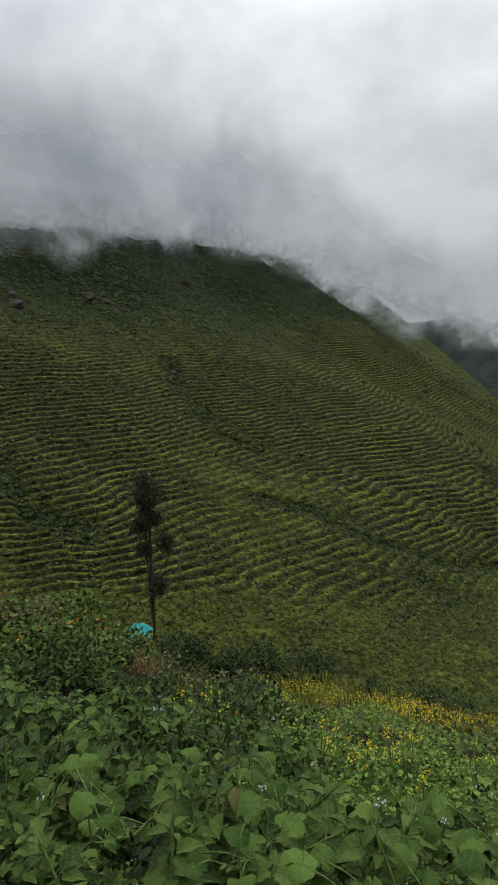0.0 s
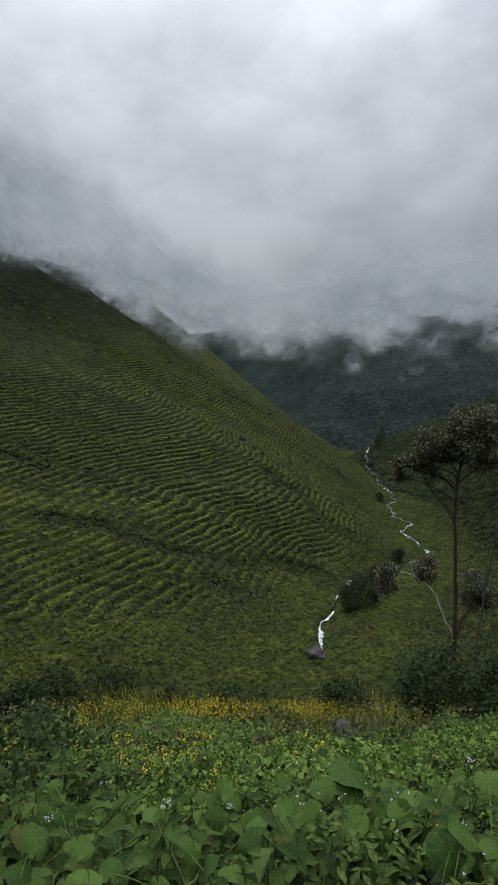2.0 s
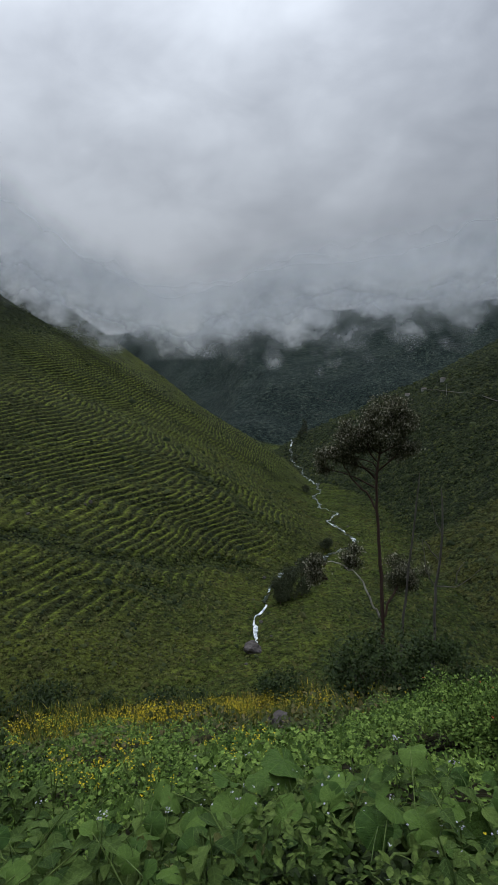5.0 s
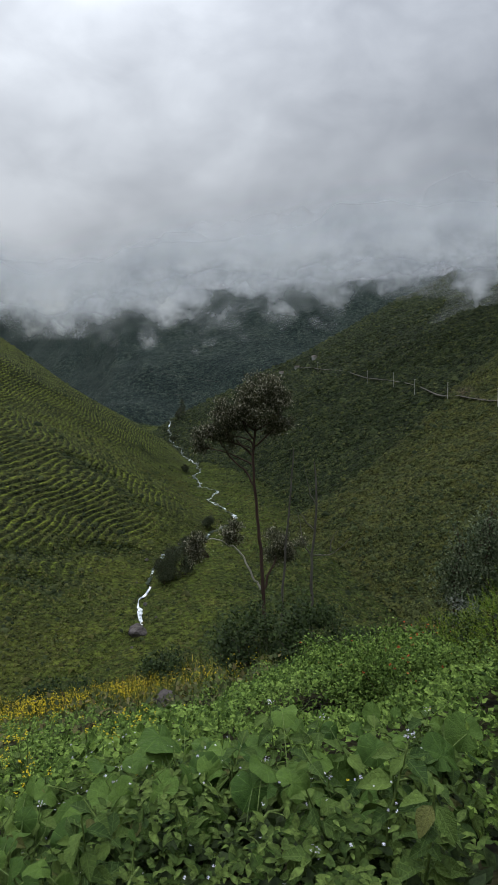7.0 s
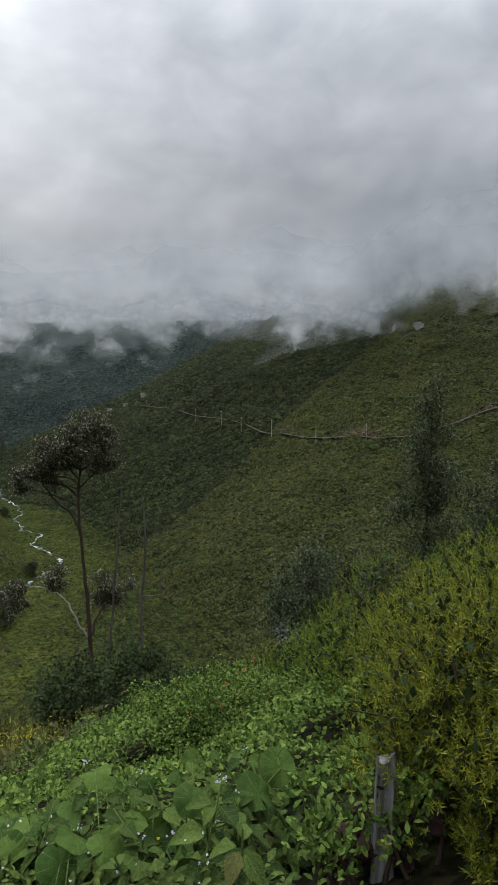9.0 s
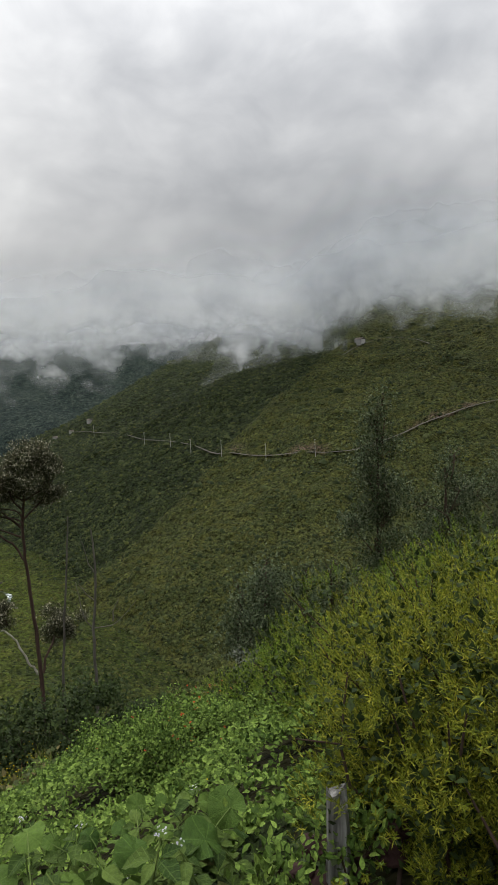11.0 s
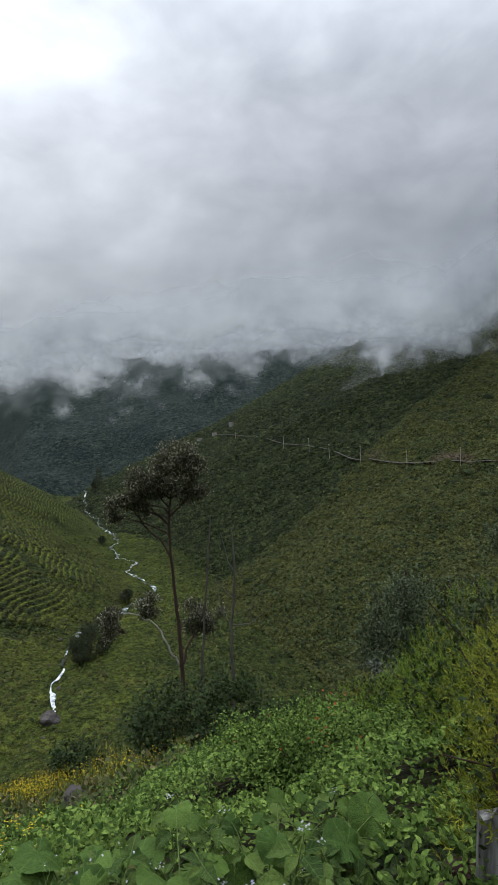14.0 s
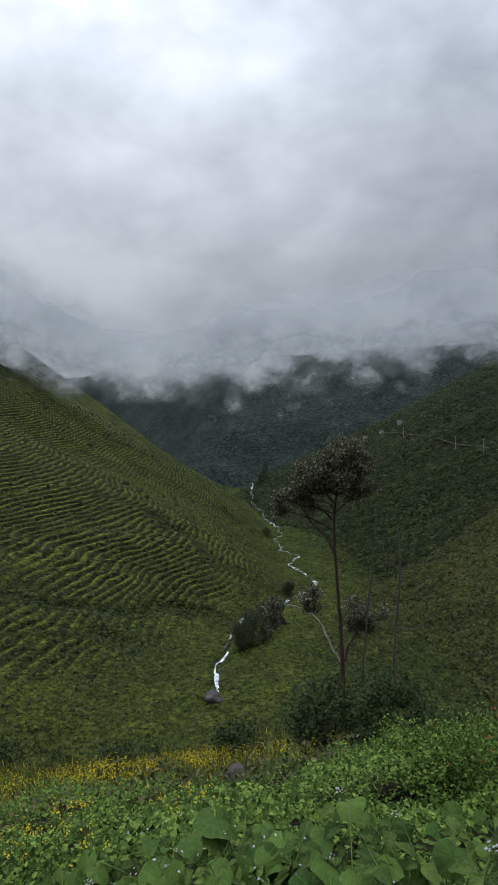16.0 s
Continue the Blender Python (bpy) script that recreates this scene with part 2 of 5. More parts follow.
def leaf_material(name, dark, light, rough=0.55, through=0.25, veins="", speck=None, gloss=0.12):
    """Leaves: each differs a little in colour, light shines through them."""
    m, nt, b = material(name)
    geo = nt.nodes.new("ShaderNodeNewGeometry")
    info = nt.nodes.new("ShaderNodeObjectInfo")
    co = nt.nodes.new("ShaderNodeTexCoord").outputs["Object"]
    rnd = math_node(nt, "FRACT", math_node(nt, "ADD", geo.outputs["Random Per Island"], info.outputs["Random"]))
    patch = noise_tex(nt, co, 0.7 if not veins else 3.0, 3, 0.6)
    grain = noise_tex(nt, co, 48.0 if not veins else 8.0, 4, 0.65)
    fac = math_node(nt, "ADD", math_node(nt, "MULTIPLY", rnd, 0.6), math_node(nt, "MULTIPLY", patch, 0.5))
    mid = tuple((p + q) / 2 for p, q in zip(dark, light))
    stops = [(0.12, dark), (0.5, mid), (0.88, light)]
    if speck:
        stops[-1] = (0.70, light)
        stops += [(0.76, speck)]
    col = ramp(nt, stops, fac)
    low = 0.80 if veins else 0.55
    col = mix_rgb(nt, 1.0, col, ramp(nt, [(0.34, (low, low, low)), (0.64, (1.95 - low, 1.95 - low, 1.9 - low))], grain), "MULTIPLY")
    if veins:
        sep = nt.nodes.new("ShaderNodeSeparateXYZ")
        nt.links.new(co, sep.inputs[0])
        across = math_node(nt, "ABSOLUTE", sep.outputs[0])
        if veins == "fan":  # ribs that fan out from the stalk
            ang = math_node(nt, "ARCTAN2", sep.outputs[0], sep.outputs[1])
            ray = math_node(nt, "ABSOLUTE", math_node(nt, "SINE", math_node(nt, "MULTIPLY", ang, 3.5)))
            line = math_node(nt, "LESS_THAN", ray, 0.07)
        else:  # a midrib with side veins
            ribs = math_node(nt, "SINE", math_node(nt, "MULTIPLY", math_node(nt, "SUBTRACT", sep.outputs[1], math_node(nt, "MULTIPLY", across, 0.9)), 30.0))
            line = math_node(nt, "MAXIMUM", math_node(nt, "GREATER_THAN", ribs, 0.93), math_node(nt, "LESS_THAN", across, 0.014))
        cell = nt.nodes.new("ShaderNodeTexVoronoi")
        cell.feature = "DISTANCE_TO_EDGE"
        cell.inputs["Scale"].default_value = 9.0
        nt.links.new(co, cell.inputs["Vector"])
        net = math_node(nt, "LESS_THAN", cell.outputs["Distance"], 0.05)
        pale = tuple(min(1, 1.5 * q + 0.015) for q in light)
        col = mix_rgb(nt, math_node(nt, "MULTIPLY", net, 0.16), col, tuple(0.7 * q for q in dark))
        col = mix_rgb(nt, math_node(nt, "MULTIPLY", line, 0.30), col, pale)
        relief = math_node(nt, "ADD", math_node(nt, "MINIMUM", math_node(nt, "MULTIPLY", cell.outputs["Distance"], 3.0), 0.6), math_node(nt, "MULTIPLY", line, -0.5))
        bump(nt, b, math_node(nt, "ADD", relief, math_node(nt, "MULTIPLY", grain, 0.8)), 0.5, 0.010)
    nt.links.new(col, b.inputs["Base Color"])
    b.inputs["Roughness"].default_value = rough
    b.inputs["Specular IOR Level"].default_value = gloss
    tr = nt.nodes.new("ShaderNodeBsdfTranslucent")
    nt.links.new(col, tr.inputs["Color"])
    mx = nt.nodes.new("ShaderNodeMixShader")
    mx.inputs[0].default_value = through
    nt.links.new(b.outputs[0], mx.inputs[1])
    nt.links.new(tr.outputs[0], mx.inputs[2])
    nt.links.new(mx.outputs[0], nt.nodes["Material Output"].inputs["Surface"])
    return m


def rough_material(name, stops, scale, rough=0.85, stretch=(1, 1, 1), strength=0.5, dist=0.02):
    """Bark, stone, earth, wood: a ramp over noise, with relief."""
    m, nt, b = material(name)
    co = mapping(nt, nt.nodes.new("ShaderNodeTexCoord").outputs["Object"], stretch)
    n1 = noise_tex(nt, co, scale, 6, 0.65)
    n2 = noise_tex(nt, co, scale * 0.17, 3, 0.5)
    nt.links.new(ramp(nt, stops, math_node(nt, "ADD", math_node(nt, "MULTIPLY", n1, 0.6), math_node(nt, "MULTIPLY", n2, 0.4))), b.inputs["Base Color"])
    b.inputs["Roughness"].default_value = rough
    b.inputs["Specular IOR Level"].default_value = 0.12
    bump(nt, b, n1, strength, dist)
    return m


def cloud_material():
    """Cloud: white droplets that scatter the sky's light, thin and torn along the lower edge."""
    m, nt, b = material("cloud")
    nt.nodes.remove(b)
    co = nt.nodes.new("ShaderNodeTexCoord").outputs["Object"]
    big = noise_tex(nt, co, 0.011, 3, 0.5, 0.3)
    fine = noise_tex(nt, co, 0.055, 5, 0.55, 0.5)
    puffs = nt.nodes.new("ShaderNodeTexVoronoi")
    puffs.feature = "SMOOTH_F1"
    puffs.inputs["Scale"].default_value, puffs.inputs["Detail"].default_value, puffs.inputs["Smoothness"].default_value = 0.030, 3.0, 0.5
    nt.links.new(mapping(nt, co, (1, 1, 1.5)), puffs.inputs["Vector"])
    billow = math_node(nt, "SUBTRACT", 0.75, puffs.outputs["Distance"])
    body = blend(nt, (math_node(nt, "SUBTRACT", big, 0.5), 3.6), (math_node(nt, "SUBTRACT", fine, 0.5), 1.2), (billow, 1.0))
    dens = math_node(nt, "MULTIPLY", math_node(nt, "ADD", body, attr(nt, "cover")), 0.75)
    alpha = ramp(nt, [(0.0, (0, 0, 0)), (0.30, (0.20, 0.20, 0.20)), (0.7, (0.8, 0.8, 0.8)), (1.0, (0.985, 0.985, 0.985))], dens)
    top = math_node(nt, "SUBTRACT", math_node(nt, "MULTIPLY", attr(nt, "fade"), 1.55), math_node(nt, "MULTIPLY", math_node(nt, "SUBTRACT", big, 0.32), 1.5, True), True)
    alpha = math_node(nt, "MULTIPLY", alpha, math_node(nt, "MULTIPLY", top, top), True)
    dif = nt.nodes.new("ShaderNodeBsdfDiffuse")
    # the billows' light and dark, put into the cloud's colour by noise
    billow_shading = ramp(nt, [(0.36, (0.60, 0.625, 0.66)), (0.5, (0.82, 0.84, 0.865)), (0.62, (0.96, 0.965, 0.97))], blend(nt, (big, 0.55), (fine, 0.3), (math_node(nt, "ADD", billow, 0.3), 0.15)))
    nt.links.new(billow_shading, dif.inputs["Color"])
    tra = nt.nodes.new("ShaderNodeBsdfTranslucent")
    nt.links.new(billow_shading, tra.inputs["Color"])
    both = nt.nodes.new("ShaderNodeMixShader")
    both.inputs[0].default_value = 0.5
    nt.links.new(dif.outputs[0], both.inputs[1])
    nt.links.new(tra.outputs[0], both.inputs[2])
    clear = nt.nodes.new("ShaderNodeBsdfTransparent")
    mx = nt.nodes.new("ShaderNodeMixShader")
    nt.links.new(alpha, mx.inputs[0])
    nt.links.new(clear.outputs[0], mx.inputs[1])
    nt.links.new(both.outputs[0], mx.inputs[2])
    nt.links.new(mx.outputs[0], nt.nodes["Material Output"].inputs["Surface"])
    return m


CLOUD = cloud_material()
SCRUB = leaf_material("hill_scrub", (0.009, 0.015, 0.006), (0.038, 0.050, 0.016), 0.8, 0.0, speck=(0.050, 0.060, 0.020))
TUSSOCK = leaf_material("pale_tussock", (0.024, 0.034, 0.008), (0.056, 0.066, 0.015), 0.8, 0.0, speck=(0.070, 0.074, 0.022))
OLIVE = leaf_material("olive_tussock", (0.018, 0.022, 0.007), (0.070, 0.068, 0.015), 0.8, 0.0, speck=(0.085, 0.09, 0.022))
SQUASH = leaf_material("squash_leaf", (0.016, 0.044, 0.008), (0.104, 0.168, 0.033), 0.5, 0.05, veins="fan", gloss=0.08)
HERB_NEAR = leaf_material("veined_herb_leaf", (0.011, 0.032, 0.008), (0.100, 0.148, 0.032), 0.5, 0.04, veins="rib", gloss=0.08)
HERB_OLD = leaf_material("yellowed_herb_leaf", (0.06, 0.068, 0.016), (0.13, 0.135, 0.035), 0.6, 0.15, veins="rib", gloss=0.2)
VINE = leaf_material("groundcover_leaf", (0.008, 0.024, 0.005), (0.118, 0.182, 0.036), 0.5, 0.06, speck=(0.155, 0.225, 0.048), gloss=0.03)
HEDGE = leaf_material("hedge_leaf", (0.044, 0.086, 0.009), (0.165, 0.235, 0.028), 0.55, 0.25, speck=(0.22, 0.25, 0.04), gloss=0.06)
HERB = leaf_material("herb_leaf", (0.008, 0.022, 0.005), (0.108, 0.152, 0.036), 0.5, 0.05, gloss=0.04)
WEED = leaf_material("weed_leaf", (0.030, 0.045, 0.014), (0.085, 0.095, 0.030), 0.65, 0.2, speck=(0.14, 0.12, 0.05))
# dark bush green, deepened so that it also paints shade in gaps between plants
BUSH = leaf_material("bush_and_gap_shade_leaf", (0.005, 0.012, 0.003), (0.044, 0.066, 0.018), 0.6, 0.15)
SHRUB = leaf_material("yellow_green_shrub_leaf", (0.050, 0.068, 0.006), (0.185, 0.205, 0.024), 0.55, 0.25, speck=(0.27, 0.26, 0.03), gloss=0.06)
GUM = leaf_material("eucalyptus_leaf", (0.018, 0.022, 0.011), (0.112, 0.112, 0.062), 0.55, 0.3, speck=(0.36, 0.34, 0.26), gloss=0.1)
GUM_GREY = leaf_material("grey_eucalyptus_leaf", (0.016, 0.027, 0.012), (0.070, 0.094, 0.044), 0.6, 0.15, speck=(0.115, 0.135, 0.08))
GUM_DARK = leaf_material("dark_eucalyptus_leaf", (0.014, 0.022, 0.010), (0.060, 0.070, 0.034), 0.6, 0.1, speck=(0.085, 0.09, 0.055))
MUSTARD_LEAF = leaf_material("mustard_leaf", (0.045, 0.065, 0.012), (0.120, 0.135, 0.026), 0.65, 0.2, speck=(0.26, 0.22, 0.03))
SILVER = leaf_material("silver_leaf", (0.035, 0.045, 0.035), (0.13, 0.14, 0.11), 0.5, 0.1)
YELLOW = leaf_material("yellow_petal", (0.50, 0.37, 0.012), (0.72, 0.58, 0.025), 0.6, 0.3)
ORANGE = leaf_material("orange_petal", (0.50, 0.15, 0.015), (0.65, 0.28, 0.02), 0.6, 0.3)
RED = leaf_material("red_petal", (0.40, 0.04, 0.02), (0.55, 0.10, 0.03), 0.6, 0.3)
LILAC = leaf_material("pale_lilac_petal", (0.45, 0.42, 0.58), (0.72, 0.70, 0.80), 0.6, 0.3)
STEM = leaf_material("green_stem", (0.07, 0.11, 0.03), (0.14, 0.19, 0.05), 0.5, 0.1)
STRAW = leaf_material("dry_straw", (0.09, 0.052, 0.022), (0.26, 0.165, 0.07), 0.8, 0.1)
BARK = rough_material("eucalyptus_bark", [(0.3, (0.022, 0.014, 0.011)), (0.5, (0.058, 0.036, 0.028)), (0.7, (0.11, 0.08, 0.066))], 5.0, 0.85, (1, 1, 0.12))
GREY_WOOD = rough_material("weathered_wood", [(0.36, (0.035, 0.033, 0.030)), (0.48, (0.20, 0.195, 0.18)), (0.64, (0.44, 0.44, 0.42))], 22.0, 0.85, (1, 1, 0.05), 1.0)
PALE_BARK = rough_material("pale_bark", [(0.3, (0.20, 0.18, 0.15)), (0.6, (0.42, 0.40, 0.35))], 6.0, 0.8, (1, 1, 0.3))
DEAD_BARK = rough_material("dead_grey_bark", [(0.3, (0.04, 0.036, 0.030)), (0.6, (0.125, 0.115, 0.097))], 6.0, 0.85, (1, 1, 0.2))
ROCK = rough_material("grey_rock", [(0.3, (0.03, 0.026, 0.024)), (0.5, (0.075, 0.065, 0.06)), (0.7, (0.16, 0.145, 0.135))], 4.0, 0.85)
RED_STONE = rough_material("dark_red_stone", [(0.3, (0.012, 0.007, 0.006)), (0.5, (0.034, 0.017, 0.015)), (0.7, (0.075, 0.040, 0.036))], 9.0, 0.75)
DIRT_ROAD = rough_material("dirt_road", [(0.3, (0.045, 0.040, 0.033)), (0.6, (0.115, 0.105, 0.09))], 0.6, 0.9)
BROKEN_FOAM = rough_material("broken_white_water", [(0.515, (0.016, 0.026, 0.012)), (0.555, (0.25, 0.29, 0.30)), (0.61, (0.80, 0.83, 0.85))], 0.5, 0.4, (1, 1, 1), 0.8, 0.2)
FOAM = rough_material("white_water", [(0.36, (0.03, 0.04, 0.038)), (0.45, (0.42, 0.46, 0.48)), (0.53, (0.82, 0.85, 0.87))], 0.8, 0.3, (1, 1, 1), 0.8, 0.2)
CONCRETE = rough_material("pale_concrete", [(0.3, (0.22, 0.21, 0.20)), (0.7, (0.38, 0.37, 0.35))], 3.0, 0.8)
PLASTER = rough_material("white_plaster", [(0.3, (0.34, 0.33, 0.315)), (0.7, (0.55, 0.54, 0.52))], 0.7, 0.85)
ROOF = rough_material("dull_roof", [(0.3, (0.16, 0.13, 0.12)), (0.7, (0.30, 0.26, 0.24))], 0.7, 0.7)
TARP = rough_material("teal_tarpaulin", [(0.3, (0.015, 0.22, 0.20)), (0.7, (0.03, 0.36, 0.32))], 2.0, 0.45)
EARTH_PLOT = rough_material("tilled_earth", [(0.3, (0.022, 0.017, 0.011)), (0.7, (0.052, 0.040, 0.027))], 0.5, 0.95)

# ---- mesh helpers ----


def mesh_from(name, co, faces, mats, smooth=False):
    """A mesh from an array of places and one of faces, all with the same number of corners."""
    co, faces = np.asarray(co, float), np.asarray(faces, np.int32)
    me = bpy.data.meshes.new(name)
    k = faces.shape[1]
    me.vertices.add(len(co))
    me.vertices.foreach_set("co", co.ravel())
    me.loops.add(faces.size)
    me.loops.foreach_set("vertex_index", faces.ravel())
    me.polygons.add(len(faces))
    me.polygons.foreach_set("loop_start", (np.arange(len(faces)) * k).astype(np.int32))
    me.update(calc_edges=True)
    if smooth:
        me.shade_smooth()
    for m in mats if isinstance(mats, (list, tuple)) else [mats]:
        me.materials.append(m)
    return me


def turned(rng, n, tip=(0.2, 1.0), yaw=None):
    """n turns about z, each tipped over by an angle in the range tip."""
    a = rng.uniform(0, 2 * np.pi, n) if yaw is None else yaw
    b = rng.uniform(tip[0], tip[1], n)
    ca, sa, cb, sb = np.cos(a), np.sin(a), np.cos(b), np.sin(b)
    o, l = np.zeros(n), np.ones(n)
    rz = np.stack([np.stack([ca, -sa, o], -1), np.stack([sa, ca, o], -1), np.stack([o, o, l], -1)], -2)
    rx = np.stack([np.stack([l, o, o], -1), np.stack([o, cb, -sb], -1), np.stack([o, sb, cb], -1)], -2)
    return rz @ rx


def scattered(name, shape, places, turns, sizes, mat, smooth=False):
    """One mesh of many copies of a small shape (corners, faces)."""
    v, f = np.asarray(shape[0], float), np.asarray(shape[1], np.int32)
    n, sizes = len(places), np.asarray(sizes, float)
    if sizes.ndim == 1:
        sizes = np.repeat(sizes[:, None], 3, 1)
    co = np.einsum("nij,nvj->nvi", turns, v[None] * sizes[:, None, :]) + np.asarray(places)[:, None, :]
    faces = f[None] + (np.arange(n) * len(v))[:, None, None]
    return mesh_from(name, co.reshape(-1, 3), faces.reshape(-1, f.shape[1]), mat, smooth)


# a leaf that points along y, folded a little along its midrib
LEAF = ([(0, 0, 0), (-0.36, 0.36, 0.07), (0, 0.48, -0.02), (0.36, 0.36, 0.07), (0, 1.0, -0.08)], [(0, 2, 1), (0, 3, 2), (1, 2, 4), (2, 3, 4)])
ROUND_LEAF = ([(0, 0, 0), (-0.42, 0.22, 0.05), (-0.40, 0.66, 0.02), (0, 1.0, -0.10), (0.40, 0.66, 0.02), (0.42, 0.22, 0.05), (0, 0.45, -0.03)],
              [(0, 6, 1), (1, 6, 2), (2, 6, 3), (3, 6, 4), (4, 6, 5), (5, 6, 0)])
BLADE = ([(-0.06, 0, 0), (0.06, 0, 0), (0.04, 0.55, 0.03), (-0.04, 0.55, 0.03), (0, 1, -0.06)], [(0, 1, 2), (0, 2, 3), (3, 2, 4)])
NARROW = ([(0, 0, 0), (-0.15, 0.45, 0.02), (0.15, 0.45, 0.02), (0, 1, -0.12)], [(0, 2, 1), (1, 2, 3)])
SLIM = ([(0, 0, 0), (-0.088, 0.45, 0.02), (0.088, 0.45, 0.02), (0, 1, -0.10)], [(0, 2, 1), (1, 2, 3)])
FOLIAGE = ([(0, 0, 0), (-0.17, 0.18, 0.05), (-0.26, 0.42, 0.06), (-0.15, 0.75, 0.0), (0, 1.0, -0.14), (0.15, 0.75, 0.0), (0.26, 0.42, 0.06), (0.17, 0.18, 0.05), (0, 0.45, -0.03)],
           [(0, 8, 1), (1, 8, 2), (2, 8, 3), (3, 8, 4), (4, 8, 5), (5, 8, 6), (6, 8, 7), (7, 8, 0)])
PETALS = ([(0, 0, 0), (0.5, 0.18, 0.2), (0.18, 0.5, 0.2), (-0.18, 0.5, 0.2), (-0.5, 0.18, 0.2), (-0.5, -0.18, 0.2), (-0.18, -0.5, 0.2), (0.18, -0.5, 0.2), (0.5, -0.18, 0.2)],
          [(0, 1, 2), (0, 3, 4), (0, 5, 6), (0, 7, 8), (0, 2, 3)])


def puff_shape(seed):
    """A rough low bush of facets."""
    rng = np.random.RandomState(seed)
    v, f = [(0, 0, 0.9 + 0.2 * rng.rand())], []
    for h, rr in ((0.55, 0.72), (-0.2, 0.95)):
        for k in range(4):
            a = k * 2 * np.pi / 4 + rng.uniform(-0.3, 0.3)
            q = rr * rng.uniform(0.7, 1.2)
            v.append((q * np.cos(a), q * np.sin(a), h * rng.uniform(0.75, 1.25)))
    for k in range(4):
        n = (k + 1) % 4
        a, b, c, d = 1 + k, 1 + n, 5 + k, 5 + n
        f += [(0, a, b), (a, c, d), (a, d, b)]
    return v, f


def tube(points, radii, sides=7):
    """Corners and four-sided faces of a tube along points."""
    pts = [Vector(p) for p in points]
    co, faces = [], []
    side = Vector((1, 0, 0))
    for i, p in enumerate(pts):
        way = (pts[min(i + 1, len(pts) - 1)] - pts[max(i - 1, 0)]).normalized()
        side = (side - way * side.dot(way))
        side = side.normalized() if side.length > 1e-4 else way.orthogonal().normalized()
        up = way.cross(side)
        for k in range(sides):
            a = 2 * math.pi * k / sides
            co.append(p + (side * math.cos(a) + up * math.sin(a)) * radii[i])
    for i in range(len(pts) - 1):
        for k in range(sides):
            n = (k + 1) % sides
            faces.append((i * sides + k, i * sides + n, (i + 1) * sides + n, (i + 1) * sides + k))
    return co, faces


def tubes_mesh(name, lines, mat, sides=7):
    co, faces = [], []
    for points, radii in lines:
        v, f = tube(points, radii, sides)
        faces += [tuple(q + len(co) for q in g) for g in f]
        co += v
    return mesh_from(name, co, faces, mat, True)


def bent(points, steps=4, wobble=0.0, rng=None):
    """A smoother line through points, with a little wobble."""
    p = np.asarray(points, float)
    t = np.linspace(0, len(p) - 1, (len(p) - 1) * steps + 1)
    i = np.minimum(t.astype(int), len(p) - 2)
    u = (t - i)[:, None]
    a, b = p[np.maximum(i - 1, 0)], p[i]
    c, d = p[i + 1], p[np.minimum(i + 2, len(p) - 1)]
    q = 0.5 * (2 * b + (c - a) * u + (2 * a - 5 * b + 4 * c - d) * u ** 2 + (3 * b - a - 3 * c + d) * u ** 3)
    if rng is not None:
        q[1:-1] += rng.normal(0, wobble, q[1:-1].shape)
    return q


def part(name, me, parent, label=""):
    ob = new(name, me)
    ob.parent = parent
    return tagged(ob, label)


def thing(name, place, label, category, group=""):
    ob = new(name)
    ob.location = place
    return tagged(ob, label, category, group)


def ground_at(x, y):
    return float(land(np.array([x]), np.array([y]))[0][0])


def polar(az, r):
    return r * math.sin(radians(az)), r * math.cos(radians(az))

# ---- lie of the land ----


def lattice(seed):
    return np.random.RandomState(seed).rand(256, 256)


LATTICES = [lattice(11 + k) for k in range(6)]


def vnoise(x, y, k=0):
    """Smooth value noise, about -1 to 1, one cell a metre."""
    x, y = np.asarray(x, float), np.asarray(y, float)
    g = LATTICES[k % 6]
    xi, yi = np.floor(x).astype(int), np.floor(y).astype(int)
    u, v = x - xi, y - yi
    u, v = u * u * u * (u * (6 * u - 15) + 10), v * v * v * (v * (6 * v - 15) + 10)
    a, b = g[xi % 256, yi % 256], g[(xi + 1) % 256, yi % 256]
    c, d = g[xi % 256, (yi + 1) % 256], g[(xi + 1) % 256, (yi + 1) % 256]
    return 2 * ((a * (1 - u) + b * u) * (1 - v) + (c * (1 - u) + d * u) * v) - 1


def fbm(x, y, size, octaves=4, k=0):
    out, amp = 0.0, 1.0
    for o in range(octaves):
        f = 2 ** o / size
        out = out + amp * vnoise(x * f + 17.3 * o + 5 * k, y * f + 9.1 * o + 3 * k, k + o)
        amp *= 0.5
    return out


def smax(a, b, k):
    h = np.clip(0.5 + 0.5 * (a - b) / k, 0, 1)
    return b * (1 - h) + a * h + k * h * (1 - h)


def smin(a, b, k):
    return -smax(-a, -b, k)


VALLEY = radians(33.0)
SU, SV = math.sin(VALLEY), math.cos(VALLEY)
TERRACE = 1.2


def along(x, y):
    return SU * x + SV * y, SV * x - SU * y


def valley_line(s):
    """The valley's lowest line, across its axis."""
    w = np.interp(s, [-300, 0, 60, 88, 118, 135, 157, 184, 200, 209, 235, 250, 268, 316, 343, 389, 498, 555, 648, 800], [-260, -125, -84, -57, -24, -16, -17, -14, -9, 2, 12.7, 12, 5, 0, -2.4, -0.7, -10, -16, -27, -20])
    return w + 0.8 * np.sin(s / 6.0) * np.clip((s - 140) / 60, 0, 1)


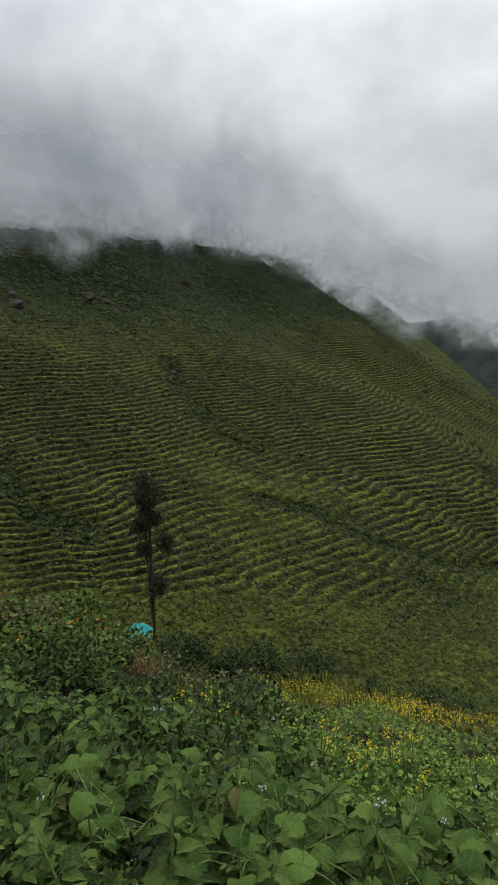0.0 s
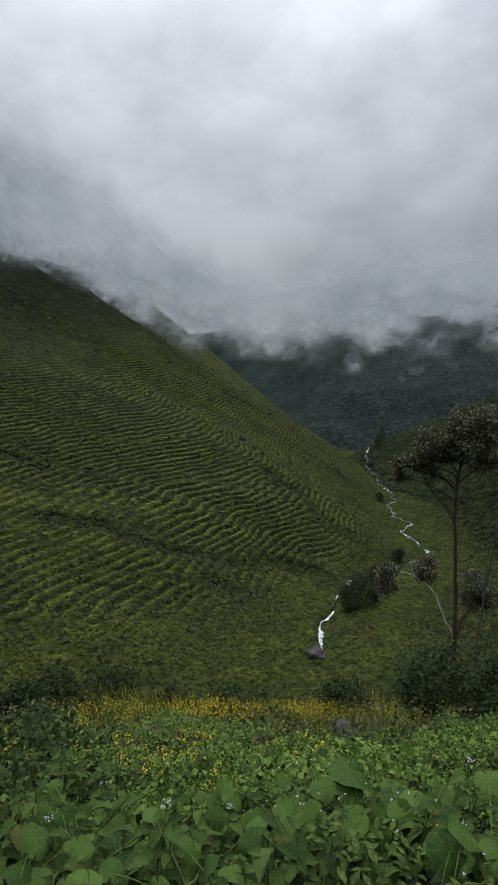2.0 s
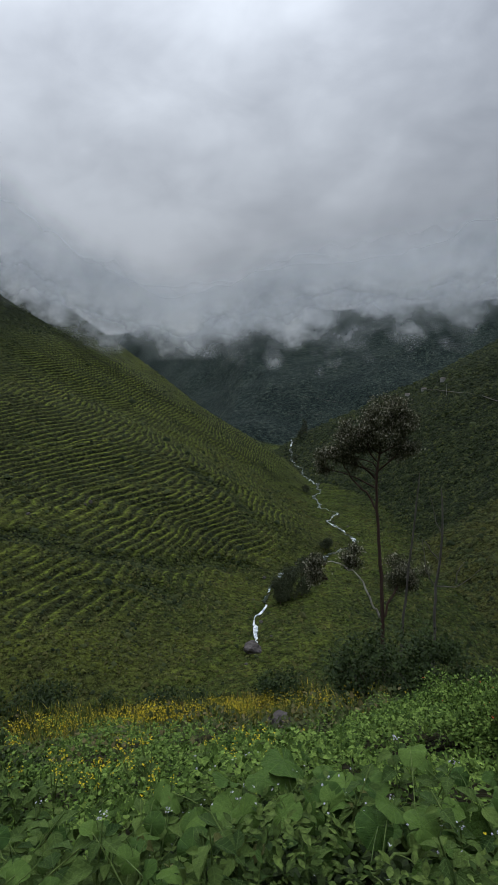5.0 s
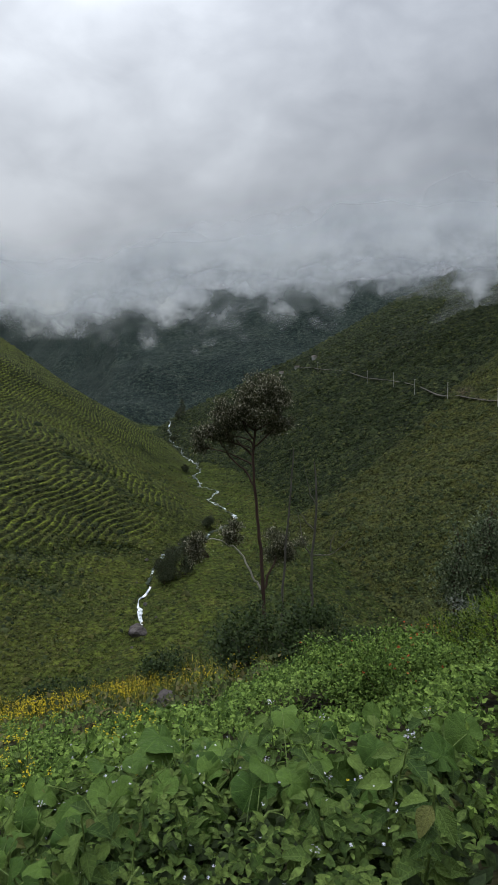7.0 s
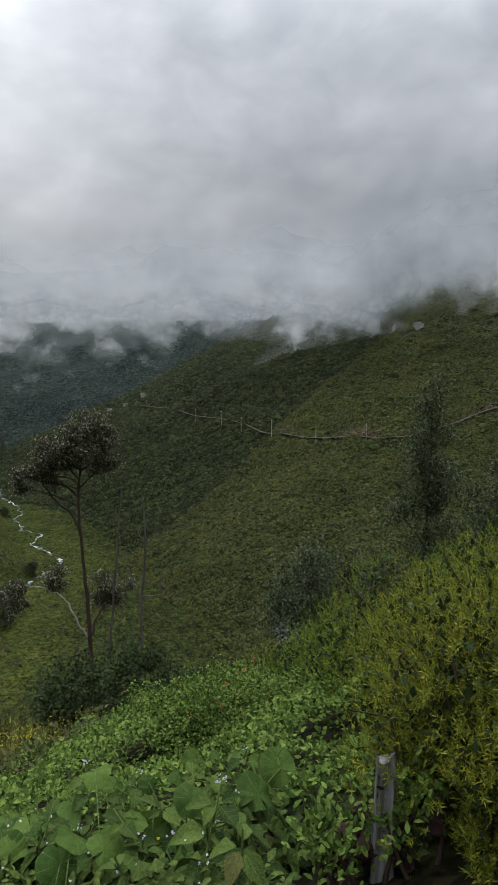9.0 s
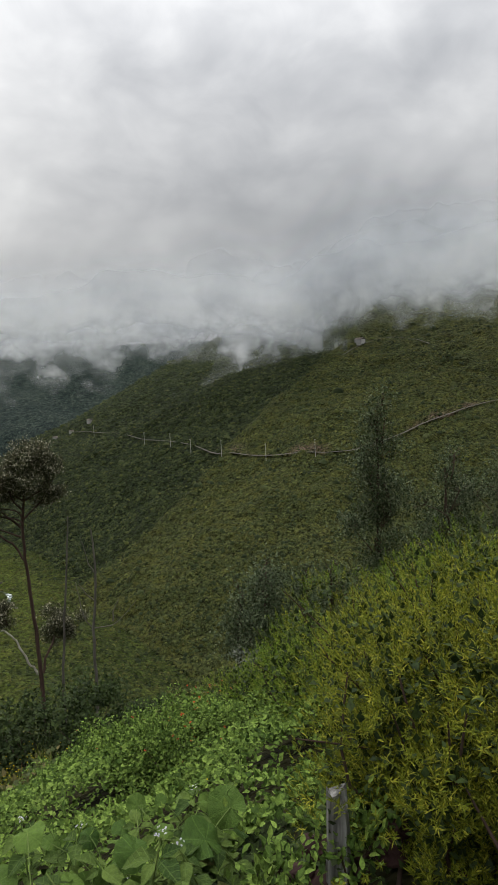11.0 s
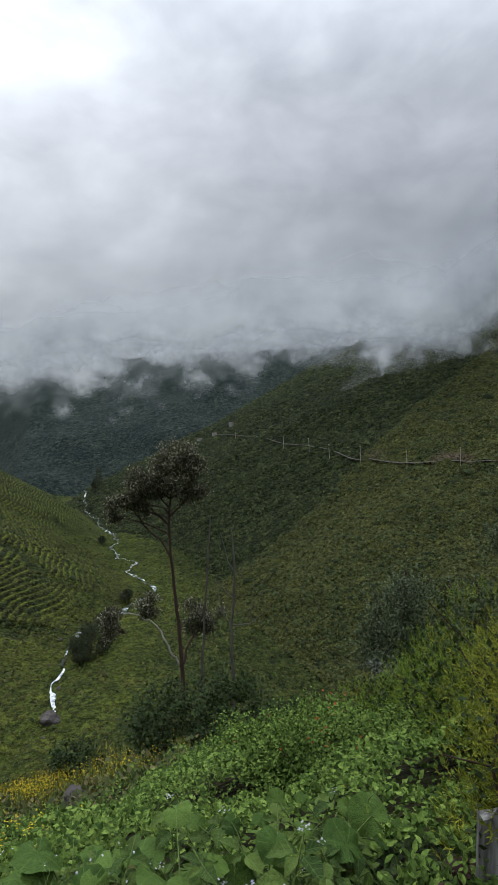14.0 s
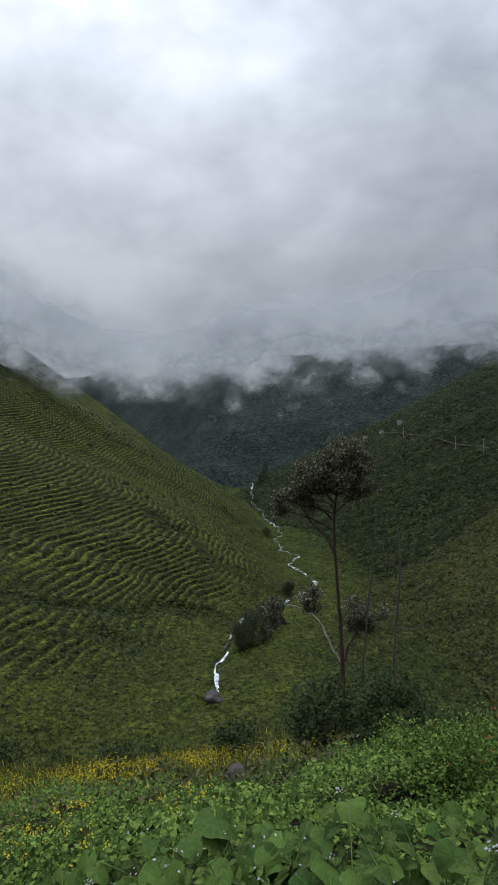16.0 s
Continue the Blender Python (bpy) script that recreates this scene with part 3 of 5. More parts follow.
def stream_line(s):
    """The stream's bed, which winds in short bends about that line."""
    w = np.interp(s, [-300, 0, 60, 88, 118, 135, 140, 145, 150, 157, 163, 175, 188, 202, 207, 227, 249, 259, 275, 286, 298, 309, 325, 346, 361, 380, 399, 418, 440, 470, 479, 505, 533, 648, 800], [-260, -125, -84, -57, -24, -16.6, -15.9, -17, -18.3, -17.4, -16, -17, -14.3, -8.9, -4.7, 6.2, 14.2, 13.1, 6.7, 3.9, 6.5, 8, 0.9, -2.1, -3.2, 0.6, -1, -2.2, -7.9, -13.1, -13.7, -20.9, -23.9, -27, -20])
    return w + 0.45 * np.sin(s / 2.1) + 0.7 * np.sin(s / 5.3) * np.clip((s - 160) / 40, 0, 1)


def stream_smooth(s):
    return (valley_line(s - 18) + valley_line(s) + valley_line(s + 18)) / 3


GULLIES = [[(-31, 245), (-23, 227), (-10, 211), (2, 207)], [(-1, 176), (11, 174), (26, 175), (35, 169), (48, 169), (66, 172), (79, 171)], [(41, 155), (48, 148)], [(-62, 150), (-48, 141), (-36, 138)], [(90, 235), (100, 222), (104, 205)]]


def gully_near(x, y):
    """How near one of the overgrown gullies of the terraced hill is, 0 to 1."""
    x, y = x + 4 * fbm(x, y, 14, 2, 1), y + 4 * fbm(x, y, 14, 2, 3)
    best = np.full(np.shape(x), 99.0)
    for line in GULLIES:
        for (ax, ay), (bx, by) in zip(line, line[1:]):
            u = np.clip(((x - ax) * (bx - ax) + (y - ay) * (by - ay)) / ((bx - ax) ** 2 + (by - ay) ** 2), 0, 1)
            best = np.minimum(best, np.hypot(x - ax - u * (bx - ax), y - ay - u * (by - ay)))
    return np.clip((5.0 - best) / 4.5, 0, 0.75)


def floor_height(s):
    return -55 - 0.1 * s


def near_slope(x, y):
    rho = 0.391 * x + 0.92 * y
    z = -0.6 * np.maximum(rho - 0.2, 0) + 0.6 * np.maximum(-rho - 1.2, 0)
    return z - 0.0012 * np.maximum(rho - 24, 0) ** 2


def hill_left(x, y):
    s, w = along(x, y)
    d = stream_smooth(s) - w - 7
    end = 588 + 0.33 * d
    grade = np.interp(s, [0, 170, 330, 520], [0.40, 0.44, 0.60, 0.71])
    face = floor_height(s) + grade * d + 0.00008 * d * d
    face = face + (7.0 * fbm(x, y, 130, 3, 1) + 7 * np.exp(-((s - 92) / 26) ** 2) * np.clip((150 - d) / 80, 0, 1)) * np.clip(d / 60, 0, 1)
    gully = 0.5 + 0.5 * np.sin((s + 0.25 * d + 14 * fbm(x, y, 90, 2, 4)) / 17.0)
    face = face - 2.2 * gully ** 6 * np.clip(d / 40, 0, 1)
    a1 = smin(face, floor_height(s) + 0.76 * d - 0.8 * (s - end), 8)
    d2 = d - 26 + 0.02 * (s - 600)
    a2 = smin(floor_height(s) + 0.62 * d2, floor_height(s) + 0.62 * d2 - 0.7 * (s - 730 - 0.3 * d2), 18)
    return smin(smax(a1, a2, 6), 72 + 0 * a1, 14), a1, d


def hill_right(x, y):
    ridge_y = 182 - 0.1 * (x - 162)
    b1 = -40 + 0.45 * (x - 265) + 3.5 * fbm(x, y, 60, 3, 2)
    b1 = b1 - 0.62 * np.maximum(y - ridge_y, 0) - 0.10 * np.maximum(125 - y, 0)
    b2 = -40 + 0.46 * ((x - 330) * 0.92 - (y - 278) * 0.4) + 7 * fbm(x, y, 110, 3, 3)
    s, w = along(x, y)
    b2 = smin(b2, b2 - 0.6 * (s - 600), 20) - 0.9 * np.maximum(170 - y, 0)
    return smin(smax(b1, b2, 2.5), 54 + 0 * b1, 10), b1, b2


def mountain_far(x, y):
    s, w = along(x, y)
    z = -128 + 0.42 * (s - 790) + 26 * fbm(x, y, 240, 4, 4) + 0.06 * np.abs(w) - 0.8 * np.maximum(-w - 120, 0)
    z = z - 16 * np.abs(fbm(w, s * 0.35, 150, 3, 2)) * np.clip((s - 800) / 100, 0, 1)
    return smin(np.maximum(z, -200), 60 + 0 * z, 40)


def strips(x, y, d):
    """Blocks of terraces, parted by hedges that run down the slope: the block's own shift, and how near its hedge is."""
    s, w = along(x, y)
    q = (s + 0.22 * d + 16 * fbm(x, y, 75, 2, 3)) / 31.0
    i = np.floor(q)
    f = q - i
    shift = np.modf(np.abs(np.sin(i * 12.9898) * 43758.5))[0]
    return shift, np.clip(1 - np.minimum(f, 1 - f) / 0.08, 0, 1) * np.clip(0.6 + 1.2 * fbm(x, y, 45, 2, 1), 0, 1)


def terraced(z, amount, x, y, d):
    """Steps of a terrace's height: nearly level treads and steep risers."""
    shift, hedge = strips(x, y, d)
    p = z / TERRACE + 0.55 * fbm(x, y, 26, 2, 5) + 0.16 * fbm(x, y, 6, 2, 2) + shift
    f = p - np.floor(p)
    step = np.clip((f - 0.58) / 0.34, 0, 1)
    step = step * step * (3 - 2 * step)
    riser = np.clip(1 - np.abs(f - 0.75) / 0.22, 0, 1) * amount
    return z + amount * (1 - hedge) * TERRACE * (step * 0.85 + f * 0.15 - f), np.maximum(riser, 0.9 * hedge * np.clip(amount * 2, 0, 1)), p, hedge


def terrace_amount(x, y, d):
    s, w = along(x, y)
    q = fbm(x, y, 60, 3, 2)
    low = np.interp(s, [70, 110, 150, 200], [26, 24, 12, 4]) + 5 * fbm(x, y, 30, 2, 4)
    return np.clip((d - low) / 12, 0, 1) * np.clip((172 + 20 * q - d) / 45, 0, 1) * np.clip(1.15 + 0.8 * q, 0.45, 1) * (1 - 0.85 * gully_near(x, y))


def land(x, y):
    """Height of the ground, with how much it is terraced riser, scrub and far forest."""
    x, y = np.asarray(x, float), np.asarray(y, float)
    s, w = along(x, y)
    n = near_slope(x, y)
    n = n + 0.10 * fbm(x, y, 3.0, 2, 0) * np.clip((np.hypot(x, y) - 1.5) / 3, 0, 1)
    fl = floor_height(s) + 0.6 * fbm(x, y, 22, 3, 3) + 0.010 * np.abs(w - stream_smooth(s)) ** 1.3
    side = 18 * np.logaddexp(0, (x - 0.80 * y - 6) / 18)
    fl = fl - 0.5 * side / (1 + np.exp((y - 250) / 28))
    fl = fl - 1.1 * np.exp(-((w - stream_line(s)) / 2.6) ** 2) * (s > 60)
    hl, a1, d = hill_left(x, y)
    hr, b1, b2 = hill_right(x, y)
    c = mountain_far(x, y)
    am = terrace_amount(x, y, d)
    hl_t, riser, phase, hedge = terraced(hl, am, x, y, d)
    hl_t = hl_t - 1.6 * gully_near(x, y)
    z = smax(n, fl, 3.0)
    z = smax(z, hl_t, 2.0)
    z = smax(z, hr, 5.0)
    z = smax(z, c, 6.0)
    on_left = (hl_t > np.maximum(np.maximum(n, fl), np.maximum(hr, c)) - 0.5)
    on_right = (hr > np.maximum(np.maximum(n, fl), np.maximum(hl, c)) - 1.0)
    on_far = (c > np.maximum(np.maximum(n, fl), np.maximum(hl, hr)))
    bump = np.clip((np.hypot(x, y) - 90) / 60, 0, 1)
    z = z + bump * (0.55 * fbm(x, y, 7, 3, 1) * np.where(on_left, 0.45, 1.0) + np.where(on_right, 0.9, 0) * fbm(x, y, 5, 2, 2))
    return z, riser * on_left, on_left, on_right, on_far, d, (b1 > b2)


ROAD = [(366, 394), (348, 348), (326, 298), (314, 268), (290, 226), (279, 201), (262, 174), (258, 161), (257, 146), (260.5, 121.5), (263.6, 110), (271, 99), (282, 89), (299, 78), (320, 56), (335, 25)]


def bare_cut(x, y):
    """How bare the cut bank above the road is."""
    px, py = np.array(ROAD, float).T
    road_x = np.interp(y, py[::-1], px[::-1])
    up = x - road_x
    return np.clip(up / 1.5, 0, 1) * np.clip((9 - up) / 5, 0, 1) * np.clip(0.35 + 1.2 * fbm(x, y, 14, 2, 1), 0, 1) * (y > 60) * (y < 190)


def rings():
    r, out = 0.4, []
    while r < 4600:
        out.append(r)
        if r < 30:
            r *= 1.035
        elif r < 100:
            r *= 1.02
        elif r < 190:
            r += 0.52
        elif r < 450:
            r *= 1.0027
        elif r < 700:
            r *= 1.0042
        else:
            r *= 1.013
    return np.array(out)


def build_ground(mat):
    r = rings()
    az = np.radians(np.concatenate([np.arange(-27, 87, 0.24), np.arange(87, 333, 6.0)]))
    A, R = np.meshgrid(az, r)
    X, Y = R * np.sin(A), R * np.cos(A)
    z, riser, left, right, far, d, b1 = land(X.ravel(), Y.ravel())
    nr, na = A.shape
    co = np.column_stack([X.ravel(), Y.ravel(), z])
    i = np.arange(nr - 1)[:, None] * na
    j = np.arange(na)[None, :]
    jn = (j + 1) % na
    quads = np.stack([i + j, i + na + j, i + na + jn, i + jn], -1).reshape(-1, 4)
    centre = len(co)
    co = np.vstack([co, [[0, 0, 0]]])
    tris = np.column_stack([np.full(na, centre), np.arange(na), (np.arange(na) + 1) % na])
    me = bpy.data.meshes.new("ground")
    nq, ntri = len(quads), len(tris)
    me.vertices.add(len(co))
    me.vertices.foreach_set("co", co.ravel())
    me.loops.add(nq * 4 + ntri * 3)
    me.loops.foreach_set("vertex_index", np.concatenate([quads.ravel(), tris.ravel()]).astype(np.int32))
    me.polygons.add(nq + ntri)
    me.polygons.foreach_set("loop_start", np.concatenate([np.arange(nq) * 4, nq * 4 + np.arange(ntri) * 3]).astype(np.int32))
    me.update(calc_edges=True)
    me.shade_smooth()
    s, w = along(co[:-1, 0], co[:-1, 1])
    bank = 1.0 * np.clip((w - stream_smooth(s) - 16) / 15, 0, 1) * (~left) * (~right) * (np.hypot(co[:-1, 0], co[:-1, 1]) > 110) * (s < 620)
    gx, gy = co[:-1, 0], co[:-1, 1]
    hl, a1, dd = hill_left(gx, gy)
    am = terrace_amount(gx, gy, dd)
    phase, hedge = terraced(hl, am, gx, gy, dd)[2:]
    hr, h1, h2 = hill_right(gx, gy)
    seam = np.minimum(1.0, 1.5 * np.exp(-((h1 - h2 + 0.9) / 2.2) ** 2)) * right * (np.hypot(gx, gy) < 330)
    dist = np.maximum(stream_smooth(s) - w, 1.9 * (w - stream_smooth(s)))
    meadow = 0.85 * np.clip((46 - dist) / 22, 0, 1) * (~right) * (~far) * np.where(left, 0.45, 1) * (s > 135) * np.clip(0.9 + fbm(gx, gy, 40, 3, 2), 0, 1)
    meadow = np.maximum(meadow, 0.65 * (~left) * (~right) * (~far) * (np.hypot(gx, gy) > 60))
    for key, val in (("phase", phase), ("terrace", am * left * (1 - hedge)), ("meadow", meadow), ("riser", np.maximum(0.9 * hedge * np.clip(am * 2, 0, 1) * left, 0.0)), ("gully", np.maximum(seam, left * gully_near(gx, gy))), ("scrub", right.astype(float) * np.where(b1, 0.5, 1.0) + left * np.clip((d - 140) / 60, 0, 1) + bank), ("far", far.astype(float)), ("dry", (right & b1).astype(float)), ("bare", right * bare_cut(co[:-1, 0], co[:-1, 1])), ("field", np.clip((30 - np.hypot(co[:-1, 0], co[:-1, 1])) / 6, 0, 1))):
        at = me.attributes.new(key, "FLOAT", "POINT")
        at.data.foreach_set("value", np.append(val, 0.0).astype(np.float32))
    me.materials.append(mat)
    return tagged(new("ground", me), "steep green Andean valley land with grass, terraces and scrub", "ground", kind="structure")

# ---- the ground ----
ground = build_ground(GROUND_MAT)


# ---- low cloud round the hilltops ----
def cloud_bank(radius, seed, lift):
    az = np.radians(np.arange(-75, 135, 1.5))
    el = np.linspace(-5.0, 22.0, 48)
    base = np.interp(np.degrees(az), [-80, -22, -8, 0, 7, 10, 14, 18, 25, 30, 38, 45, 52, 57, 62, 66, 70, 76, 85, 130], [7.4, 7.2, 6.3, 5.9, 4.2, 2.2, -0.3, -1.2, -1.3, -0.7, 0.1, 0.0, 0.0, 0.0, -0.6, 0.3, 1.7, 2.6, 3.5, 5.0])
    A, E = np.meshgrid(az, el)
    B = np.repeat(base[None], len(el), 0)
    near = np.interp(np.degrees(A), [-80, -22, -14, -5, 0, 5, 12, 20, 63, 68, 73, 80, 130], [270, 276, 305, 370, 425, 430, 410, 395, 395, 365, 335, 315, 315]) / 395
    R = radius * near * (1 + 0.03 * fbm(np.degrees(A) * 4, E * 4, 60, 2, seed))
    co = np.stack([R * np.sin(A), R * np.cos(A), 1.6 + R * np.tan(np.radians(E))], -1).reshape(-1, 3)
    nr, na = A.shape
    i, j = np.arange(nr - 1)[:, None] * na, np.arange(na - 1)[None]
    faces = np.stack([i + j, i + j + 1, i + na + j + 1, i + na + j], -1).reshape(-1, 4)
    me = mesh_from("cloud_bank", co, faces, CLOUD, True)
    cover = (E - B - lift) / 3.6
    cover = np.clip(cover + 0.9 * np.maximum(cover - 0.45, 0), -3, 3)
    tall = np.interp(np.degrees(A), [-10, 18, 26, 60], [17.0, 12.0, 12.0, 17.0])
    t = np.clip((B + tall - E) / (0.85 * tall), 0, 1)
    fade = t * np.clip((np.degrees(A) + 75) / 15, 0, 1) * np.clip((134 - np.degrees(A)) / 15, 0, 1)
    for key, val in (("cover", cover), ("fade", fade)):
        me.attributes.new(key, "FLOAT", "POINT").data.foreach_set("value", val.ravel().astype(np.float32))
    return tagged(new("cloud_bank", me), "low grey cloud hanging torn round the hilltops, its light and dark painted in", "cloud", kind="stuff")


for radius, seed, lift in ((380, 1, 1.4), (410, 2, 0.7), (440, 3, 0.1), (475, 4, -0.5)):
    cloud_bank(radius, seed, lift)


# ---- scrub on the hillsides ----
def hillside_scrub():
    rng = np.random.RandomState(21)
    n = 165000
    az = np.radians(rng.uniform(-25, 83, n))
    r = np.exp(rng.uniform(math.log(105), math.log(700), n))
    x, y = r * np.sin(az), r * np.cos(az)
    z, riser, left, right, far, d, b1 = land(x, y)
    patch = fbm(x, y, 18, 3, 4)
    keep = np.where(left, np.where(d > 160, 0.40 + 0.25 * patch, 0.06 + 0.62 * riser + 0.6 * gully_near(x, y)), np.where((along(x, y)[1] - stream_smooth(along(x, y)[0])) > 22, 0.14, 0.02))
    keep = np.where(right, np.where(b1, 0.22 + 0.3 * patch, 0.58 + 0.25 * patch), keep)
    keep = np.where(far, 0.10, keep)
    pick = rng.rand(n) < np.clip(keep, 0, 1)
    x, y, z, r, left, right = x[pick], y[pick], z[pick], r[pick], left[pick], right[pick]
    size = rng.lognormal(-0.95, 0.38, len(x)) * (0.55 + r / 420) * np.where(right, 1.25, 1.0)
    sizes = np.column_stack([size * rng.uniform(0.8, 1.5, len(x)), size * rng.uniform(0.8, 1.5, len(x)), size * rng.uniform(0.6, 1.2, len(x))])
    for k in range(3):
        q = np.arange(len(x)) % 3 == k
        me = scattered("hillside_scrub", puff_shape(k), np.column_stack([x, y, z + 0.1])[q], turned(rng, q.sum(), (0, 0.25)), sizes[q] * (0.8 if k == 2 else 1.0), TUSSOCK if k == 2 else SCRUB)
        tagged(new("hillside_scrub", me), "dark green scrub bushes dotted over the terraced hillsides", "bushes", kind="stuff")


hillside_scrub()


def hillside_tussocks():
    """Tufts of coarse grass on the terraces, the foot of the hill and the valley floor."""
    rng = np.random.RandomState(22)
    n = 95000
    az = np.radians(rng.uniform(-22, 78, n))
    r = np.exp(rng.uniform(math.log(100), math.log(330), n))
    x, y = r * np.sin(az), r * np.cos(az)
    z, riser, left, right, far, d, b1 = land(x, y)
    keep = np.where(left, np.where(d < 28, 0.6, 0.2), np.where(right, np.where(b1, 0.3, 0.05), 0.4)) * np.clip(0.8 + 0.7 * fbm(x, y, 9, 2, 3), 0.1, 1)
    pick = (rng.rand(n) < keep) & ~far
    x, y, z, r = x[pick], y[pick], z[pick], r[pick]
    size = rng.lognormal(-0.75, 0.35, len(x)) * (0.5 + r / 330)
    sizes = np.column_stack([size * 1.1, size * 1.1, size * rng.uniform(0.6, 1.1, len(x))])
    tuft = ([(0, 0, 0.9), (0.55, 0.1, 0.35), (-0.2, 0.5, 0.4), (-0.35, -0.45, 0.3), (0.9, 0.3, -0.2), (-0.5, 0.8, -0.2), (-0.6, -0.75, -0.2)], [(0, 1, 2), (0, 2, 3), (0, 3, 1), (1, 4, 2), (2, 5, 3), (3, 6, 1)])
    for k, mat in enumerate((TUSSOCK, OLIVE)):
        q = np.arange(len(x)) % 2 == k
        me = scattered("grass_tussocks", tuft, np.column_stack([x, y, z])[q], turned(rng, q.sum(), (0, 0.4)), sizes[q], mat)
        tagged(new("grass_tussocks", me), "coarse olive grass tussocks over the hillside and valley floor", "grass", kind="stuff")


hillside_tussocks()


# ---- stream, boulder, roads, poles, houses ----
def ribbon(name, xs, ys, widths, mat, lift, uneven=0.0, seed=0):
    """A strip that lies on the ground along a line."""
    rng = np.random.RandomState(seed)
    p = np.column_stack([xs, ys])
    t = np.gradient(p, axis=0)
    t /= np.linalg.norm(t, axis=1)[:, None]
    nrm = np.column_stack([t[:, 1], -t[:, 0]])
    rows = []
    for k in (-1, -0.35, 0.35, 1):
        w = np.asarray(widths) * k / 2 * (1 + uneven * rng.uniform(-1, 1, len(p)))
        q = p + nrm * w[:, None]
        rows.append(np.column_stack([q, land(q[:, 0], q[:, 1])[0]]))
    top = np.max([g[:, 2] for g in rows], axis=0) if lift > 0.5 else None
    if top is not None:
        for _ in range(25):
            top[1:-1] = (top[:-2] + top[1:-1] + top[2:]) / 3
    for k, g in enumerate(rows):
        g[:, 2] = (g[:, 2] if top is None else 0.1 * g[:, 2] + 0.9 * top) + lift - (0.12 if k in (0, 3) else 0)
    n = len(p)
    co = np.vstack(rows)
    i = np.arange(n - 1)
    faces = np.vstack([np.column_stack([a * n + i, a * n + i + 1, (a + 1) * n + i + 1, (a + 1) * n + i]) for a in range(3)])
    return mesh_from(name, co, faces, mat, True)


s = np.arange(134, 655, 1.2)
w = stream_line(s)
rng = np.random.RandomState(3)
wide = (1.0 + 0.4 * np.sin(s / 4.3) + 0.35 * np.sin(s / 1.9)) * np.interp(s, [134, 142, 158, 165, 250, 650], [0.55, 0.75, 0.75, 0.75, 1.2, 1.4])
low = s < 165
for q, mat, lab in ((low, FOAM, "white water of the mountain stream above a boulder"), (~low, BROKEN_FOAM, "narrow mountain stream winding between grass banks, white in places")):
    tagged(new("stream", ribbon("stream", (SU * s + SV * w)[q], (SV * s - SU * w)[q], wide[q], mat, 0.45, 0.35, 4)), lab, "stream", kind="structure")


def rock_mesh(name, size, seed, mat, cuts=3):
    bm = bmesh.new()
    bmesh.ops.create_icosphere(bm, subdivisions=cuts, radius=1.0)
    for v in bm.verts:
        n = noise.noise(v.co * 1.3 + Vector((seed, 0, 0))) * 0.35 + noise.noise(v.co * 3.5 + Vector((0, seed, 0))) * 0.12
        v.co = Vector((v.co.x * size[0], v.co.y * size[1], max(v.co.z, -0.6) * size[2])) * (1 + n)
    me = bpy.data.meshes.new(name)
    bm.to_mesh(me)
    bm.free()
    me.materials.append(mat)
    return me


def rock(x, y, size, seed, label, sink=0.25, mat=None):
    ob = new("boulder", rock_mesh("boulder", size, seed, mat or ROCK))
    ob.location = (x, y, ground_at(x, y) + size[2] * (0.6 - sink))
    ob.rotation_euler = (0, 0, seed)
    return tagged(ob, label, "boulder")


rock(58.0, 119.2, (2.2, 2.0, 1.6), 2.0, "large dark boulder in the stream below white water", 0.1)
for k in range(16):
    q = 125 + k * 15 + rng.uniform(-5, 5)
    v = stream_line(np.array([q]))[0] + rng.choice([-1, 1]) * rng.uniform(1.6, 4.0)
    a = rng.uniform(0.3, 0.8)
    rock(SU * q + SV * v, SV * q - SU * v, (a, a * 0.8, a * 0.7), q, "grey stone lying on the stream bank", 0.2)


def dense(points, step):
    p = bent(points, 12)
    for _ in range(12):
        p[1:-1] = (p[:-2] + p[1:-1] + p[2:]) / 3
    return p[:, 0], p[:, 1]


# dirt road that follows the flank of the right-hand slope
xs, ys = dense(ROAD, 2)
tagged(new("road", ribbon("road", xs, ys, 1.45 + 0.4 * np.sin(np.arange(len(xs)) / 5.0), DIRT_ROAD, 0.55, 0.25)), "pale dirt road cut along the steep green slope", "road", kind="structure")
# bends of the road over the far side of the valley
for line in ([(438, 790), (458, 778), (476, 762), (493, 745), (502, 706)], [(434, 742), (451, 735), (468, 721), (478, 696), (334, 463)]):
    xs, ys = dense(line, 4)
    tagged(new("road", ribbon("road", xs, ys, np.full(len(xs), 0.7), DIRT_ROAD, 0.6)), "thin pale road climbing across the far mountainside", "road", kind="structure")


def utility_pole():
    ob = thing("utility_pole", (0, 0, 0), "pale concrete power pole beside the dirt road", "utility pole", "poles along the road")
    part("pole", tubes_mesh("pole", [([(0, 0, -0.5), (0, 0, 4), (0, 0, 8.2)], [0.13, 0.11, 0.09])], CONCRETE, 8), ob)
    part("crossarm", tubes_mesh("crossarm", [([(-0.7, 0, 7.7), (0.7, 0, 7.7)], [0.06, 0.06])], GREY_WOOD, 6), ob)
    for x in (-0.6, 0, 0.6):
        part("insulator", tubes_mesh("insulator", [([(x, 0, 7.74), (x, 0, 7.95)], [0.06, 0.04])], PLASTER, 6), ob)
    return ob


POLES = [(261, 174), (257.5, 146), (261, 121.5), (278, 206), (289, 229), (312, 269), (345, 348)]
pole = utility_pole()
for k, (x, y) in enumerate(POLES):
    p = Matrix.Translation((x - 2.5, y, ground_at(x - 2.5, y) + 0.3))
    if k == 0:
        pole.matrix_basis = p
    else:
        copy_thing(pole, p)


